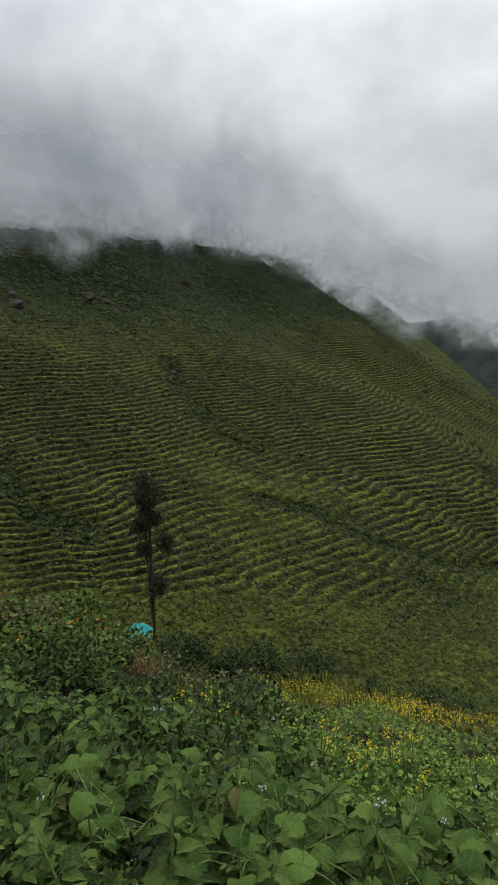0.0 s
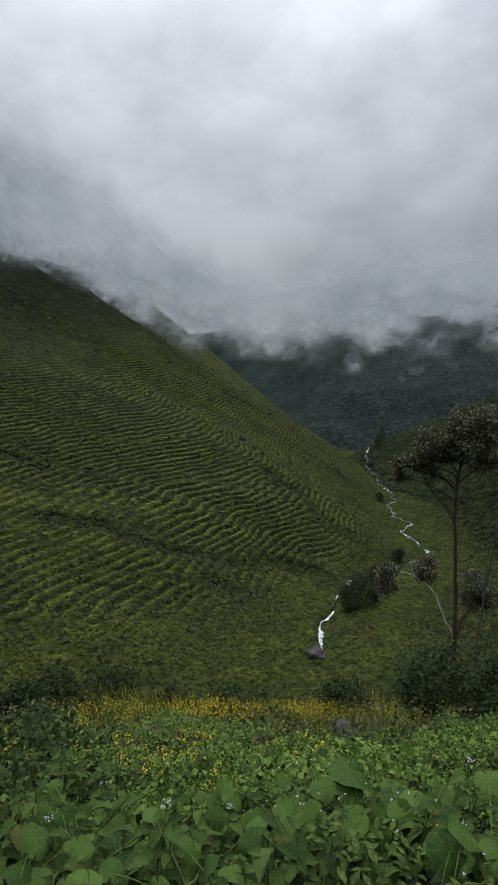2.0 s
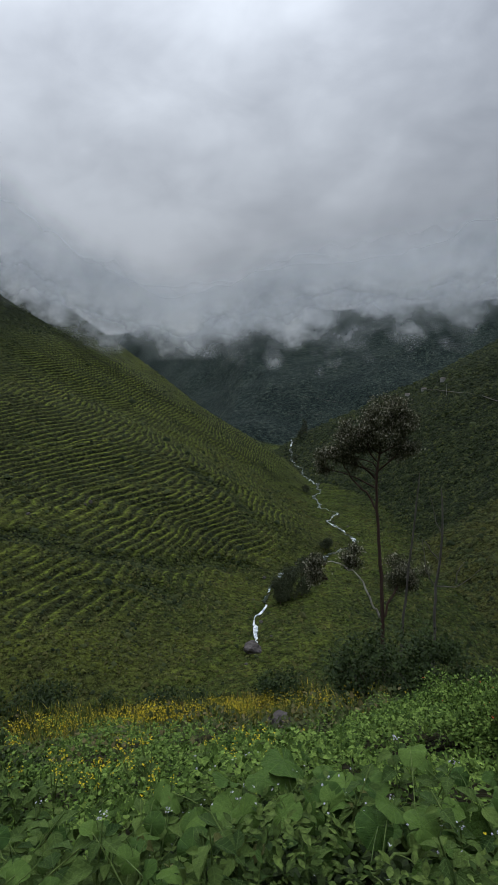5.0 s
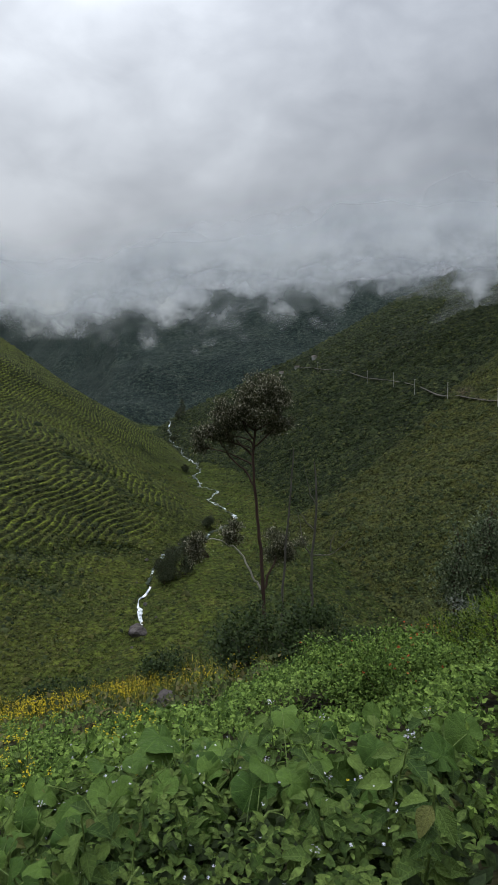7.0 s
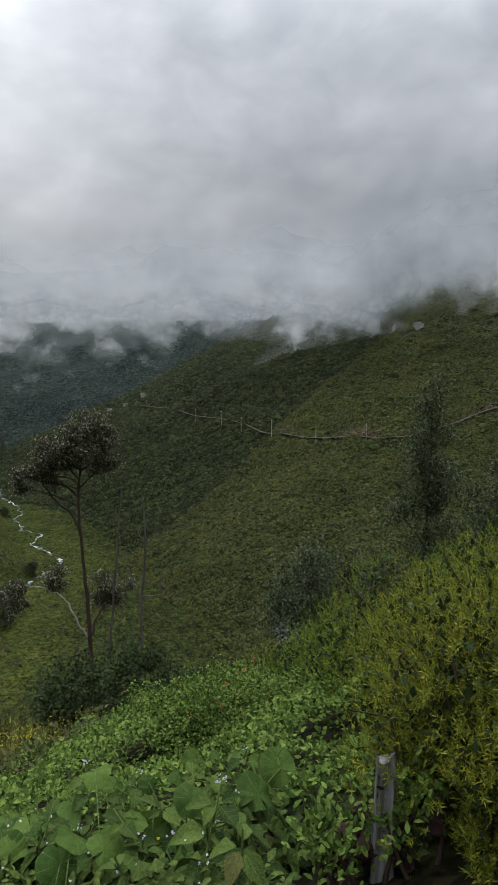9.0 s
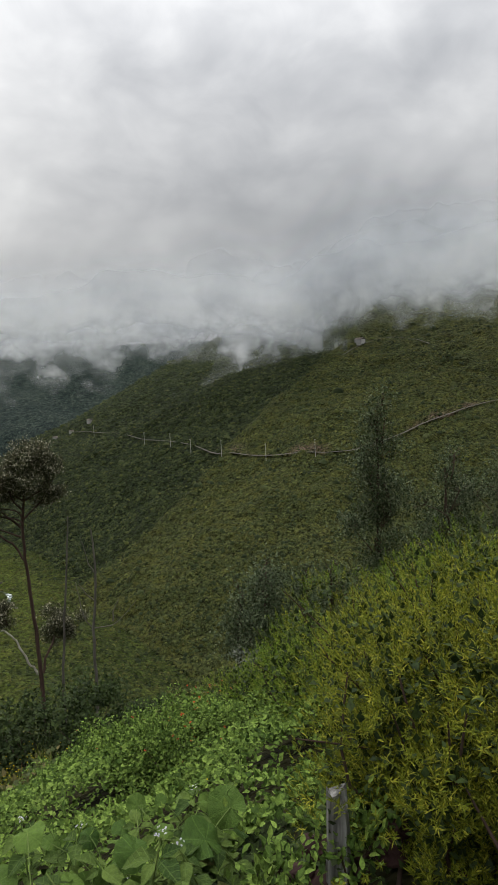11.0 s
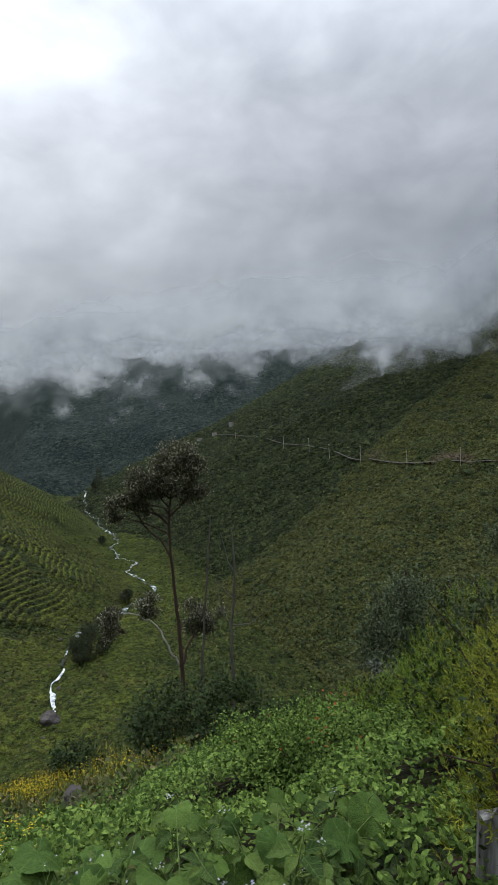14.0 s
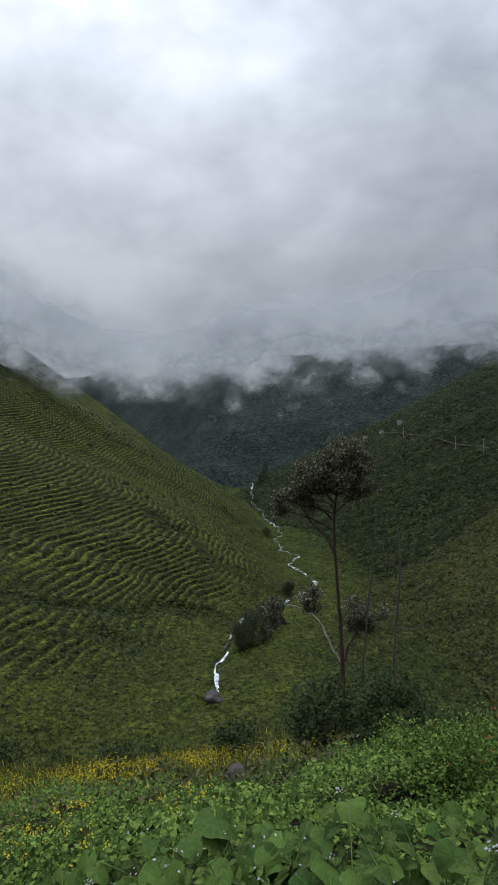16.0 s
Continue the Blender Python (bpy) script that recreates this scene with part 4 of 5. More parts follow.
def box(bm, size, at):
    r = bmesh.ops.create_cube(bm, size=1.0)
    bmesh.ops.scale(bm, vec=size, verts=r["verts"])
    bmesh.ops.translate(bm, vec=at, verts=r["verts"])


def bm_mesh(name, make, mat):
    bm = bmesh.new()
    make(bm)
    me = bpy.data.meshes.new(name)
    bm.to_mesh(me)
    bm.free()
    me.materials.append(mat)
    return me


def hut(x, y, wx, wy, h, turn, label):
    """A small farmhouse: walls, pitched roof, door and windows."""
    z = ground_at(x, y)
    ob = thing("farmhouse", (x, y, z), label, "house", "houses on the slope")
    ob.rotation_euler = (0, 0, turn)

    def roof(bm):
        a = [bm.verts.new(v) for v in ((-wx / 2 - 0.3, -wy / 2 - 0.4, h), (wx / 2 + 0.3, -wy / 2 - 0.4, h), (wx / 2 + 0.3, 0, h + wy * 0.28), (-wx / 2 - 0.3, 0, h + wy * 0.28), (-wx / 2 - 0.3, wy / 2 + 0.4, h), (wx / 2 + 0.3, wy / 2 + 0.4, h))]
        bm.faces.new((a[0], a[1], a[2], a[3]))
        bm.faces.new((a[3], a[2], a[5], a[4]))
        bmesh.ops.solidify(bm, geom=bm.faces[:], thickness=0.12)

    part("wall", bm_mesh("wall", lambda b: box(b, (wx, wy, h + 1.5), (0, 0, h / 2 - 0.75)), PLASTER), ob)
    part("roof", bm_mesh("roof", roof, ROOF), ob)
    part("door", bm_mesh("door", lambda b: box(b, (0.9, 0.1, 2.0), (0, -wy / 2 - 0.02, 1.0)), GREY_WOOD), ob)
    for q in (-0.3, 0.3):
        part("window", bm_mesh("window", lambda b: box(b, (0.9, 0.1, 0.9), (q * wx, -wy / 2 - 0.02, h * 0.6)), ROCK), ob)
    return ob


hut(384, 146, 5.5, 4, 2.4, 1.2, "small white farmhouse high on the ridge")
for x, y in ((368, 400), (376, 386), (362, 414)):
    hut(x, y, 3.6, 3.2, 1.9, 0.6 + x % 3, "far pale house of the roadside hamlet")
# the cutting of the upper road below the white house
xs, ys = dense([(366, 151), (370, 150), (376, 147), (388, 138), (392, 120), (380, 100)], 2)
tagged(new("road", ribbon("road", xs, ys, np.full(len(xs), 1.2), DIRT_ROAD, 0.6)), "stony upper track below the farmhouse", "road", kind="structure")


# stones and bare rock on the terraced hill
for x, y, sz, sd, mat in ((-84, 229, 2.6, 3.0, ROCK), (-88, 236, 1.6, 4.0, ROCK), (-67, 268, 2.4, 5.0, ROCK), (-61, 270, 1.7, 6.0, ROCK), (-56, 266, 1.3, 6.6, ROCK), (-33, 336, 2.6, 7.0, RED_STONE), (41, 201, 0.9, 8.0, ROCK), (39, 200, 0.6, 8.5, ROCK), (-36, 112, 0.5, 9.0, CONCRETE), (20, 190, 0.7, 9.5, ROCK)):
    rock(x, y, (sz, sz * 0.7, sz * 0.8), sd, "weathered grey rock outcrop on the green hillside", 0.3, mat)
xs, ys = dense([(-16.2, 142), (-17.0, 136), (-16.2, 130)], 1)
tagged(new("path", ribbon("path", xs, ys, 0.7 + 0.3 * np.sin(np.arange(len(xs)) / 6), EARTH_PLOT, 0.25)), "short strip of bare brown earth between terraces", "path", kind="structure")


# ---- trees ----
def lump(rng, n, centre, radii):
    """Places in a lumpy ball, more towards its skin."""
    v = rng.normal(0, 1, (n, 3))
    v /= np.linalg.norm(v, axis=1)[:, None]
    return np.asarray(centre) + v * (rng.uniform(0.35, 1.0, n) ** 0.5)[:, None] * np.asarray(radii)


def crown_mesh(name, rng, lobes, n, size, mat, shape=NARROW, hang=(1.9, 2.9), tuft=14, spread=0.28):
    """A crown of leaves in tufts, within lobes (centre, radii)."""
    vol = np.array([r[0] * r[1] * r[2] for c, r in lobes]) ** 0.67
    share = np.maximum((n / tuft * vol / vol.sum()).astype(int), 3)
    seeds = []
    for k, (c, r) in zip(share, lobes):
        subs = lump(rng, 7, c, np.asarray(r) * 0.85)
        seeds += [lump(rng, max(k // 7, 1), q, np.asarray(r) * rng.uniform(0.3, 0.5)) for q in subs]
    seeds = np.vstack(seeds)
    p = np.repeat(seeds, tuft, 0) + rng.normal(0, spread, (len(seeds) * tuft, 3)) * np.array([1, 1, 0.8])
    turns = turned(rng, len(p), hang)
    return scattered(name, shape, p, turns, rng.uniform(size[0], size[1], len(p)), mat), seeds


def limb(rng, a, b, r0, r1, steps=4, sag=0.12):
    a, b = np.asarray(a, float), np.asarray(b, float)
    d = np.linalg.norm(b - a)
    mid = (a + b) / 2 + rng.normal(0, sag * d, 3) * np.array([1, 1, 0.5])
    pts = bent([a, mid, b], steps)
    return pts, np.linspace(r0, r1, len(pts))


def gum_tree(x, y, height, lobes, seed, label, leaves=2500, size=(0.12, 0.22), trunk=0.2, mat=None, bark=None, sink=0.0, trunks=None, group="", spread=0.28, shape=NARROW, hang=(0.5, 2.8), limbs=99):
    """A eucalyptus: a bare trunk, a few limbs and tufts of hanging leaves. Lobes are given from the foot."""
    rng = np.random.RandomState(seed)
    ob = thing("eucalyptus_tree", (x, y, ground_at(x, y) - sink), label, "tree", group)
    lines = trunks or [([(0, 0, 0), (rng.uniform(-0.2, 0.2), rng.uniform(-0.2, 0.2), height * 0.45), (rng.uniform(-0.2, 0.2), 0, height * 0.86)], trunk)]
    tops = []
    for pts, r in lines:
        line = bent(pts, 5, r * 0.15, rng)
        part("trunk", tubes_mesh("trunk", [(line, np.linspace(r, r * 0.35, len(line)))], bark or BARK, 9), ob)
        tops.append(line)
    me, seeds = crown_mesh("crown", rng, lobes, leaves, size, mat or GUM, shape, hang, spread=spread)
    part("crown", me, ob)
    twigs = []
    for c, rr in lobes:
        line = min(tops, key=lambda q: np.min(np.linalg.norm(q - np.asarray(c), axis=1)))
        j = max(int(np.argmin(np.linalg.norm(line - np.asarray(c), axis=1))) - 2, 1)
        pts, rad = limb(rng, line[j], c, trunk * 0.32, trunk * 0.14)
        if limbs > 0:
            part("limb", tubes_mesh("limb", [(pts, rad)], bark or BARK, 6), ob)
        limbs -= 1
        near = seeds[np.linalg.norm((seeds - np.asarray(c)) / np.asarray(rr), axis=1) < 1.1][:14]
        twigs += [limb(rng, pts[-2], q, trunk * 0.10, trunk * 0.03, 2) for q in near]
    if twigs:
        tagged(part("twigs", tubes_mesh("twigs", twigs, bark or BARK, 4), ob), kind="stuff")
    return ob


def main_tree():
    base = np.array([18.85, 23.25, 0.0])
    base[2] = ground_at(base[0], base[1])
    side = np.array([0.778, -0.628, 0.0])  # across the view
    deep = np.array([0.628, 0.778, 0.0])

    def at(u, z, v=0.0):
        return tuple(side * u + deep * v + np.array([0, 0, z - base[2]]))

    ob = gum_tree(base[0], base[1], 16, [
        (at(0.25, -1.95), (0.92, 0.98, 0.78)), (at(0.95, -2.15, 0.3), (0.92, 0.98, 0.88)), (at(0.55, -2.9, -0.3), (1.04, 1.10, 0.88)), (at(1.25, -3.3, -0.2), (0.67, 0.73, 0.75)), (at(0.95, -3.9, 0.3), (0.61, 0.61, 0.50)),
        (at(-0.75, -2.75, 0.2), (0.79, 0.85, 0.62)), (at(-1.45, -2.95, -0.2), (0.76, 0.85, 0.60)), (at(-0.6, -3.55, 0.3), (0.67, 0.73, 0.53)), (at(-1.55, -3.95, 0.2), (0.67, 0.73, 0.75)), (at(-2.2, -4.0, -0.1), (0.61, 0.61, 0.62)), (at(-2.75, -4.15, 0.1), (0.55, 0.61, 0.78)), (at(-2.6, -4.75, 0.1), (0.37, 0.37, 0.38)), (at(-1.3, -4.5, 0.0), (0.43, 0.43, 0.44)),
        (at(-1.45, -9.3, 0.4), (0.59, 0.61, 0.62)), (at(-1.4, -9.75, 0.4), (0.49, 0.49, 0.56)), (at(-3.2, -9.95, 0.6), (0.67, 0.73, 0.78)), (at(-3.35, -10.6, 0.6), (0.49, 0.49, 0.62)), (at(0.75, -10.4, 1.2), (0.85, 0.85, 0.75)), (at(1.6, -10.5, 1.2), (0.79, 0.85, 0.75)), (at(1.0, -11.2, 1.2), (0.73, 0.73, 0.62))],
        4, "tall eucalyptus with a bare reddish trunk and grey-green crown", 34000, (0.075, 0.14), 0.15,
        trunks=[([at(0.08, base[2] - 0.3), at(0.0, -12.95), at(-0.05, -9.63), at(-0.2, -6.7), at(-0.1, -4.43), at(0.2, -2.6)], 0.115)], spread=0.13, shape=LEAF, hang=(0.0, 3.1), limbs=13)
    rng = np.random.RandomState(8)
    white = bent([at(-0.1, -12.4), at(-0.4, -11.9), at(-0.9, -10.7), at(-1.3, -10.1), at(-2.0, -9.75, 0.2), at(-2.7, -9.7, 0.4)], 5, 0.03, rng)
    part("limb", tubes_mesh("limb", [(white, np.linspace(0.06, 0.025, len(white)))], PALE_BARK, 7), ob, "bare whitish side limb")
    long = bent([at(-0.15, -7.0), at(-0.53, -6.1), at(-1.2, -5.4), at(-1.6, -4.8), at(-1.9, -4.2)], 4, 0.03, rng)
    part("limb", tubes_mesh("limb", [(long, np.linspace(0.055, 0.03, len(long)))], BARK, 7), ob)
    low = bent([at(0.1, -12.4), at(0.6, -11.2, 0.5), at(1.0, -10.7, 1.0)], 4, 0.03, rng)
    part("limb", tubes_mesh("limb", [(low, np.linspace(0.07, 0.03, len(low)))], BARK, 6), ob)

    # two dead stems beside it
    for name, lab, r, mat, lines in (
        ("dead_tree", "bare straight grey stem of a dead young eucalyptus", 0.085, DEAD_BARK, [[(0.92, -16.5), (0.98, -13), (1.38, -9.15), (1.85, -4.94)]]),
        ("dead_tree", "bare grey dead tree with a few crooked branches", 0.095, DEAD_BARK, [[(2.45, -16.5), (2.48, -13.5), (2.62, -10.7), (2.92, -7.8), (2.85, -5.7)], [(2.62, -10.7), (2.25, -10.1), (1.95, -8.25)], [(2.62, -10.75), (3.3, -10.8), (3.9, -10.6), (4.8, -9.7)], [(2.9, -8.0), (2.6, -7.4), (2.4, -6.1)], [(3.6, -10.7), (3.75, -10.0), (4.0, -9.6)], [(2.75, -9.5), (2.3, -8.9), (2.1, -8.6)]])):
        d0 = thing(name, base, lab, "dead tree", "dead trees by the eucalyptus")
        for k, line in enumerate(lines):
            p = bent([at(u, z, 0.15 * k) for u, z in line], 5, 0.02, rng)
            part("trunk" if k == 0 else "branch", tubes_mesh("trunk", [(p, np.linspace(r if k == 0 else r * 0.4, r * 0.35 if k == 0 else r * 0.12, len(p)))], mat, 8), d0)
    return ob


main_tree()


def left_tree():
    x, y = -4.78, 27.6
    z = ground_at(x, y)
    gum_tree(x, y, 11, [((-0.12, 0, -5.3 - z), (0.5, 0.5, 0.85)), ((0.1, 0, -6.4 - z), (0.42, 0.4, 0.5)), ((0.88, 0.1, -7.75 - z), (0.42, 0.4, 0.34)), ((0.35, 0, -9.9 - z), (0.45, 0.4, 0.32)), ((-0.5, 0, -7.0 - z), (0.28, 0.3, 0.3)), ((-0.2, 0, -8.0 - z), (0.3, 0.3, 0.3))],
             9, "slender twin-stemmed young eucalyptus with sparse dark crown", 14000, (0.11, 0.20), 0.1,
             trunks=[([(0, 0, -0.3), (0.02, 0, -12.8 - z), (0.0, 0, -8.7 - z), (0.06, 0, -4.9 - z)], 0.11), ([(-0.02, 0, -11.5 - z), (-0.15, 0, -8.6 - z), (-0.36, 0, -4.9 - z)], 0.07)], mat=GUM_DARK, spread=0.16)


left_tree()
for k, (az, r, top, wide, cnt) in enumerate(((71.0, 40, 0.0, 2.2, 5200), (76.8, 44, -4.4, 2.8, 4200), (81.5, 46, -5.0, 3.0, 3200), (60.3, 36, -9.6, 2.0, 2600), (57.6, 38, -11.8, 1.8, 2000), (63.6, 39, -11.0, 2.2, 2300), (66.5, 42, -11.5, 2.2, 1800))):
    x, y = polar(az, r)
    h = top - ground_at(x, y)
    rr = np.random.RandomState(60 + k)
    lobes = [((rr.uniform(-0.3, 0.3) * wide, rr.uniform(-0.3, 0.3) * wide, h * q), (wide * ws * 0.72, wide * ws * 0.72, h * 0.10)) for q, ws in ((0.95, 0.28), (0.85, 0.55), (0.72, 0.85), (0.59, 1.1), (0.45, 1.25), (0.31, 1.2))]
    lobes += [((rr.uniform(-0.9, 0.9) * wide, rr.uniform(-0.9, 0.9) * wide, h * rr.uniform(0.4, 0.8)), (wide * 0.4, wide * 0.4, h * 0.08)) for _ in range(4)]
    gum_tree(x, y, h, lobes, 70 + k, "dark leafy eucalyptus standing below the field", int(cnt * 2.3), (0.12, 0.22), 0.17, shape=LEAF, hang=(0.0, 3.1), group="eucalyptus trees below the field", mat=GUM_GREY, spread=0.4)
for k, (x, y, h, wide) in enumerate(((80, 146, 8.5, 3.2), (84, 147, 8.0, 3.2), (86.5, 150, 9.5, 3.4), (89, 148, 6.0, 3.0), (79, 143, 3.5, 2.2), (95, 158, 8.5, 3.4), (100, 160, 8.0, 3.2), (193, 312, 6.5, 3.2), (124, 188, 5.0, 2.4), (127, 190, 4.0, 2.0), (303, 492, 13, 5.0), (312, 500, 15, 5.0), (296, 486, 9, 5.0), (262, 440, 6, 3.5), (83, 147, 2.0, 2.0))):
    rr = np.random.RandomState(90 + k)
    lobes = [((rr.uniform(-0.6, 0.6) * wide, rr.uniform(-0.6, 0.6) * wide, h * rr.uniform(0.3, 0.8)), (wide * 0.55, wide * 0.55, h * 0.24)) for _ in range(6)]
    gum_tree(x, y, h, lobes, 120 + k, "dark bushy tree on the bank of the stream", 4000, (0.3, 0.6), 0.15, group="trees by the stream", mat=GUM_DARK, spread=0.45)


# ---- field plants ----
def wedge(rng, n, az0, az1, r0, r1):
    az = np.radians(rng.uniform(az0, az1, n))
    r = np.sqrt(rng.uniform(r0 * r0, r1 * r1, n))
    return r * np.sin(az), r * np.cos(az), r, np.degrees(az)


CANOPY = 0.55


def carpet(name, label, rng, n, zone, height, shape, size, mat, tip=(0.0, 0.9), where=None, low=0.3):
    """Leaves of a low canopy over a stretch of the field."""
    x, y, r, az = wedge(rng, n, *zone)
    z = land(x, y)[0]
    lump_h = fbm(x, y, 1.6, 3, 1)
    ok = np.ones(n, bool) if where is None else where(x, y, r, az)
    h = height * np.clip(0.68 + 0.75 * lump_h + 0.30 * fbm(x, y, 0.5, 2, 4), 0.12, 1.5)
    z = z + h * (low + (1 - low) * rng.rand(n) ** 0.6)
    p = np.column_stack([x, y, z])[ok]
    me = scattered(name, shape, p, turned(rng, len(p), tip), rng.uniform(size[0], size[1], len(p)), mat)
    return tagged(new(name, me), label, "plants", kind="stuff")


def dark_side(x, y, r, az):
    """Where weeds and herbs take over from the bright trailing plants."""
    return (az + 9 * fbm(x, y, 3, 3, 2) - np.interp(r, [1, 5, 12, 25], [-14, -6, 2, 4])) < 0


R = np.random.RandomState
carpet("trailing_groundcover", "bright green trailing plants covering the field", R(1), 82000, (-10, 84, 4.0, 12.5), 0.66, LEAF, (0.04, 0.088), VINE, (-0.3, 1.35), lambda *a: ~dark_side(*a), CANOPY)
carpet("trailing_groundcover", "bright green trailing plants farther down the field", R(2), 60000, (-10, 84, 12, 26), 0.65, LEAF, (0.06, 0.115), VINE, (0.0, 1.0), lambda x, y, r, az: ~dark_side(x, y, r, az) & (fbm(x, y, 4, 2, 5) > -0.35))
carpet("field_weeds", "mixed dull green weeds in the field", R(3), 15000, (-28, 20, 4.0, 12), 0.72, LEAF, (0.05, 0.12), HERB, (0.0, 1.5), dark_side, CANOPY)
carpet("field_weeds", "tall dark green weeds among the herbs", R(9), 15000, (-30, 16, 3.2, 12), 0.85, FOLIAGE, (0.05, 0.12), BUSH, (-0.2, 1.5), dark_side, CANOPY)
carpet("field_weeds", "mixed weeds and grass down the slope", R(4), 30000, (-28, 84, 11, 30), 0.8, LEAF, (0.09, 0.18), WEED, (0.2, 1.4), lambda x, y, r, az: dark_side(x, y, r, az) | (fbm(x, y, 4, 2, 5) <= -0.25) | (r > 24))
carpet("field_grass", "tall grass and dry stalks beyond the field", R(5), 15000, (-28, 60, 24, 62), 0.5, BLADE, (0.5, 1.1), WEED, (1.2, 1.75), None, 0.0)
# low leaves in a near-black green, standing for the shade under the canopy
carpet("undergrowth", "leafy undergrowth beneath the squash vines, darkened as shade between the leaves", R(6), 9000, (-32, 74, 1.3, 4.6), 0.36, LEAF, (0.05, 0.10), BUSH, (0.0, 1.0), lambda x, y, r, az: np.hypot(x - 2.75, y - 0.85) > 0.55, 0.1)
carpet("herb_foliage", "dense small-leaved green herbs in front of the field", R(8), 12000, (-32, 67, 1.4, 4.6), 0.52, FOLIAGE, (0.035, 0.085), HERB, (-0.4, 1.0), lambda x, y, r, az: (np.hypot(x - 2.75, y - 0.85) > 0.55) & (fbm(x, y, 0.45, 2, 3) > -0.12), CANOPY)

carpet("red_flowers", "scattered orange-red nasturtium flowers on the crest of the field", R(10), 60, (47.5, 58.5, 9.5, 15.5), 0.95, PETALS, (0.035, 0.055), RED, (0.0, 0.9), None, 0.95)
carpet("pale_flowers", "tiny pale flowers scattered over the herbs", R(11), 230, (-28, 62, 1.9, 4.4), 0.66, PETALS, (0.010, 0.018), LILAC, (0.0, 0.9), None, 0.97)
carpet("yellow_buds", "small yellow buds among the squash and herbs", R(12), 50, (-28, 62, 2.0, 6.0), 0.68, PETALS, (0.012, 0.022), YELLOW, (0.0, 0.9), None, 0.97)


# ---- mustard in flower ----
def mustard_drift():
    rng = R(31)
    x, y, r, az = wedge(rng, 6500, 0, 38, 13.5, 25)
    mid = np.interp(az, [0, 8, 14, 25, 30, 38], [18, 19, 21, 21.5, 21, 18.5])
    ok = (np.abs(r - mid) < 2.6 + 1.2 * fbm(x, y, 4, 2, 1)) & (rng.rand(len(x)) < np.interp(az, [0, 7, 12, 22, 27, 38], [0.15, 0.35, 0.85, 1.0, 0.8, 0.12]))
    x, y = x[ok], y[ok]
    z = land(x, y)[0]
    h = rng.uniform(0.45, 1.15, len(x))
    x, y = x + rng.normal(0, 0.7, len(x)), y + rng.normal(0, 0.7, len(x))
    z = land(x, y)[0]
    me = scattered("mustard_stems", BLADE, np.column_stack([x, y, z]), turned(rng, len(x), (1.35, 1.75)), np.column_stack([h * 0.22, h, h]), MUSTARD_LEAF)
    tagged(new("mustard_stems", me), "thin green stems of a drift of flowering mustard", "plants", kind="stuff")
    k = 6
    p = np.repeat(np.column_stack([x, y, z + h * rng.uniform(0.75, 1.05, len(x))]), k, 0) + rng.normal(0, 1, (len(x) * k, 3)) * np.array([0.12, 0.12, 0.13])
    tagged(new("mustard_blossom", scattered("mustard_blossom", PETALS, p, turned(rng, len(p), (0, 0.9)), rng.uniform(0.02, 0.045, len(p)), YELLOW)), "drift of small yellow mustard blossom across the field", "flowers", kind="stuff")
    # dry reddish-brown seed stalks among it
    q = rng.rand(len(x)) < 0.10
    tagged(new("dry_stalks", scattered("dry_stalks", BLADE, np.column_stack([x + 1.1, y - 0.6, z])[q], turned(rng, q.sum(), (1.3, 1.8)), np.column_stack([h * 0.3, h * 0.95, h])[q], STRAW)), "dry brown stalks among the mustard", "plants", kind="stuff")


mustard_drift()
carpet("mustard_leaves", "yellow-green mustard and grass below the blossom", R(7), 14000, (-2, 40, 15.5, 25), 0.95, BLADE, (0.16, 0.34), MUSTARD_LEAF, (0.5, 1.7), lambda x, y, r, az: fbm(x, y, 3, 2, 4) > -0.3)


def mustard_plant(seed):
    rng = R(seed)
    ob = thing("mustard_plant", (0, 0, 0), "flowering mustard plant with small yellow blossoms", "plant", "mustard plants in the field")
    h = rng.uniform(0.75, 1.15)
    tops = []
    for k in range(4):
        a = rng.uniform(0, 6.3)
        q = 0.0 if k == 0 else rng.uniform(0.10, 0.22)
        top = (q * math.cos(a), q * math.sin(a), h * (1 if k == 0 else rng.uniform(0.75, 0.95)))
        line = bent([(0, 0, 0 if k == 0 else h * 0.4), (top[0] * 0.5, top[1] * 0.5, h * 0.65), top], 3)
        part("stem", tubes_mesh("stem", [(line, np.linspace(0.006, 0.003, len(line)))], STEM, 5), ob)
        tops.append(top)
    for top in tops:
        n = 7
        p = np.array(top) + rng.normal(0, 1, (n, 3)) * np.array([0.022, 0.022, 0.028])
        part("flower_head", scattered("flower_head", PETALS, p, turned(rng, n, (0, 0.9)), rng.uniform(0.015, 0.025, n), YELLOW), ob, "cluster of small yellow petals")["kind"] = "stuff"
    n = 12
    p = np.column_stack([rng.normal(0, 0.03, n), rng.normal(0, 0.03, n), rng.uniform(0.15, h * 0.7, n)])
    part("leaves", scattered("leaves", LEAF, p, turned(rng, n, (-0.2, 0.6)), rng.uniform(0.07, 0.13, n), HERB), ob)
    return ob


def planted(makers, rng, spots, scale=(0.85, 1.15), sink=0.0):
    """Sets plants at the spots: each kind is built once, then copied."""
    made = [m() for m in makers]
    used = set()
    for k, (x, y) in enumerate(spots):
        m = k % len(made)
        s = rng.uniform(*scale)
        p = Matrix.Translation((x, y, ground_at(x, y) - sink)) @ Euler((rng.normal(0, 0.08), rng.normal(0, 0.08), rng.uniform(0, 6.28))).to_matrix().to_4x4() @ Matrix.Scale(s, 4)
        if m in used:
            ob = copy_thing(made[m], p)
            ob.matrix_basis = p
        else:
            made[m].matrix_basis = p
            used.add(m)


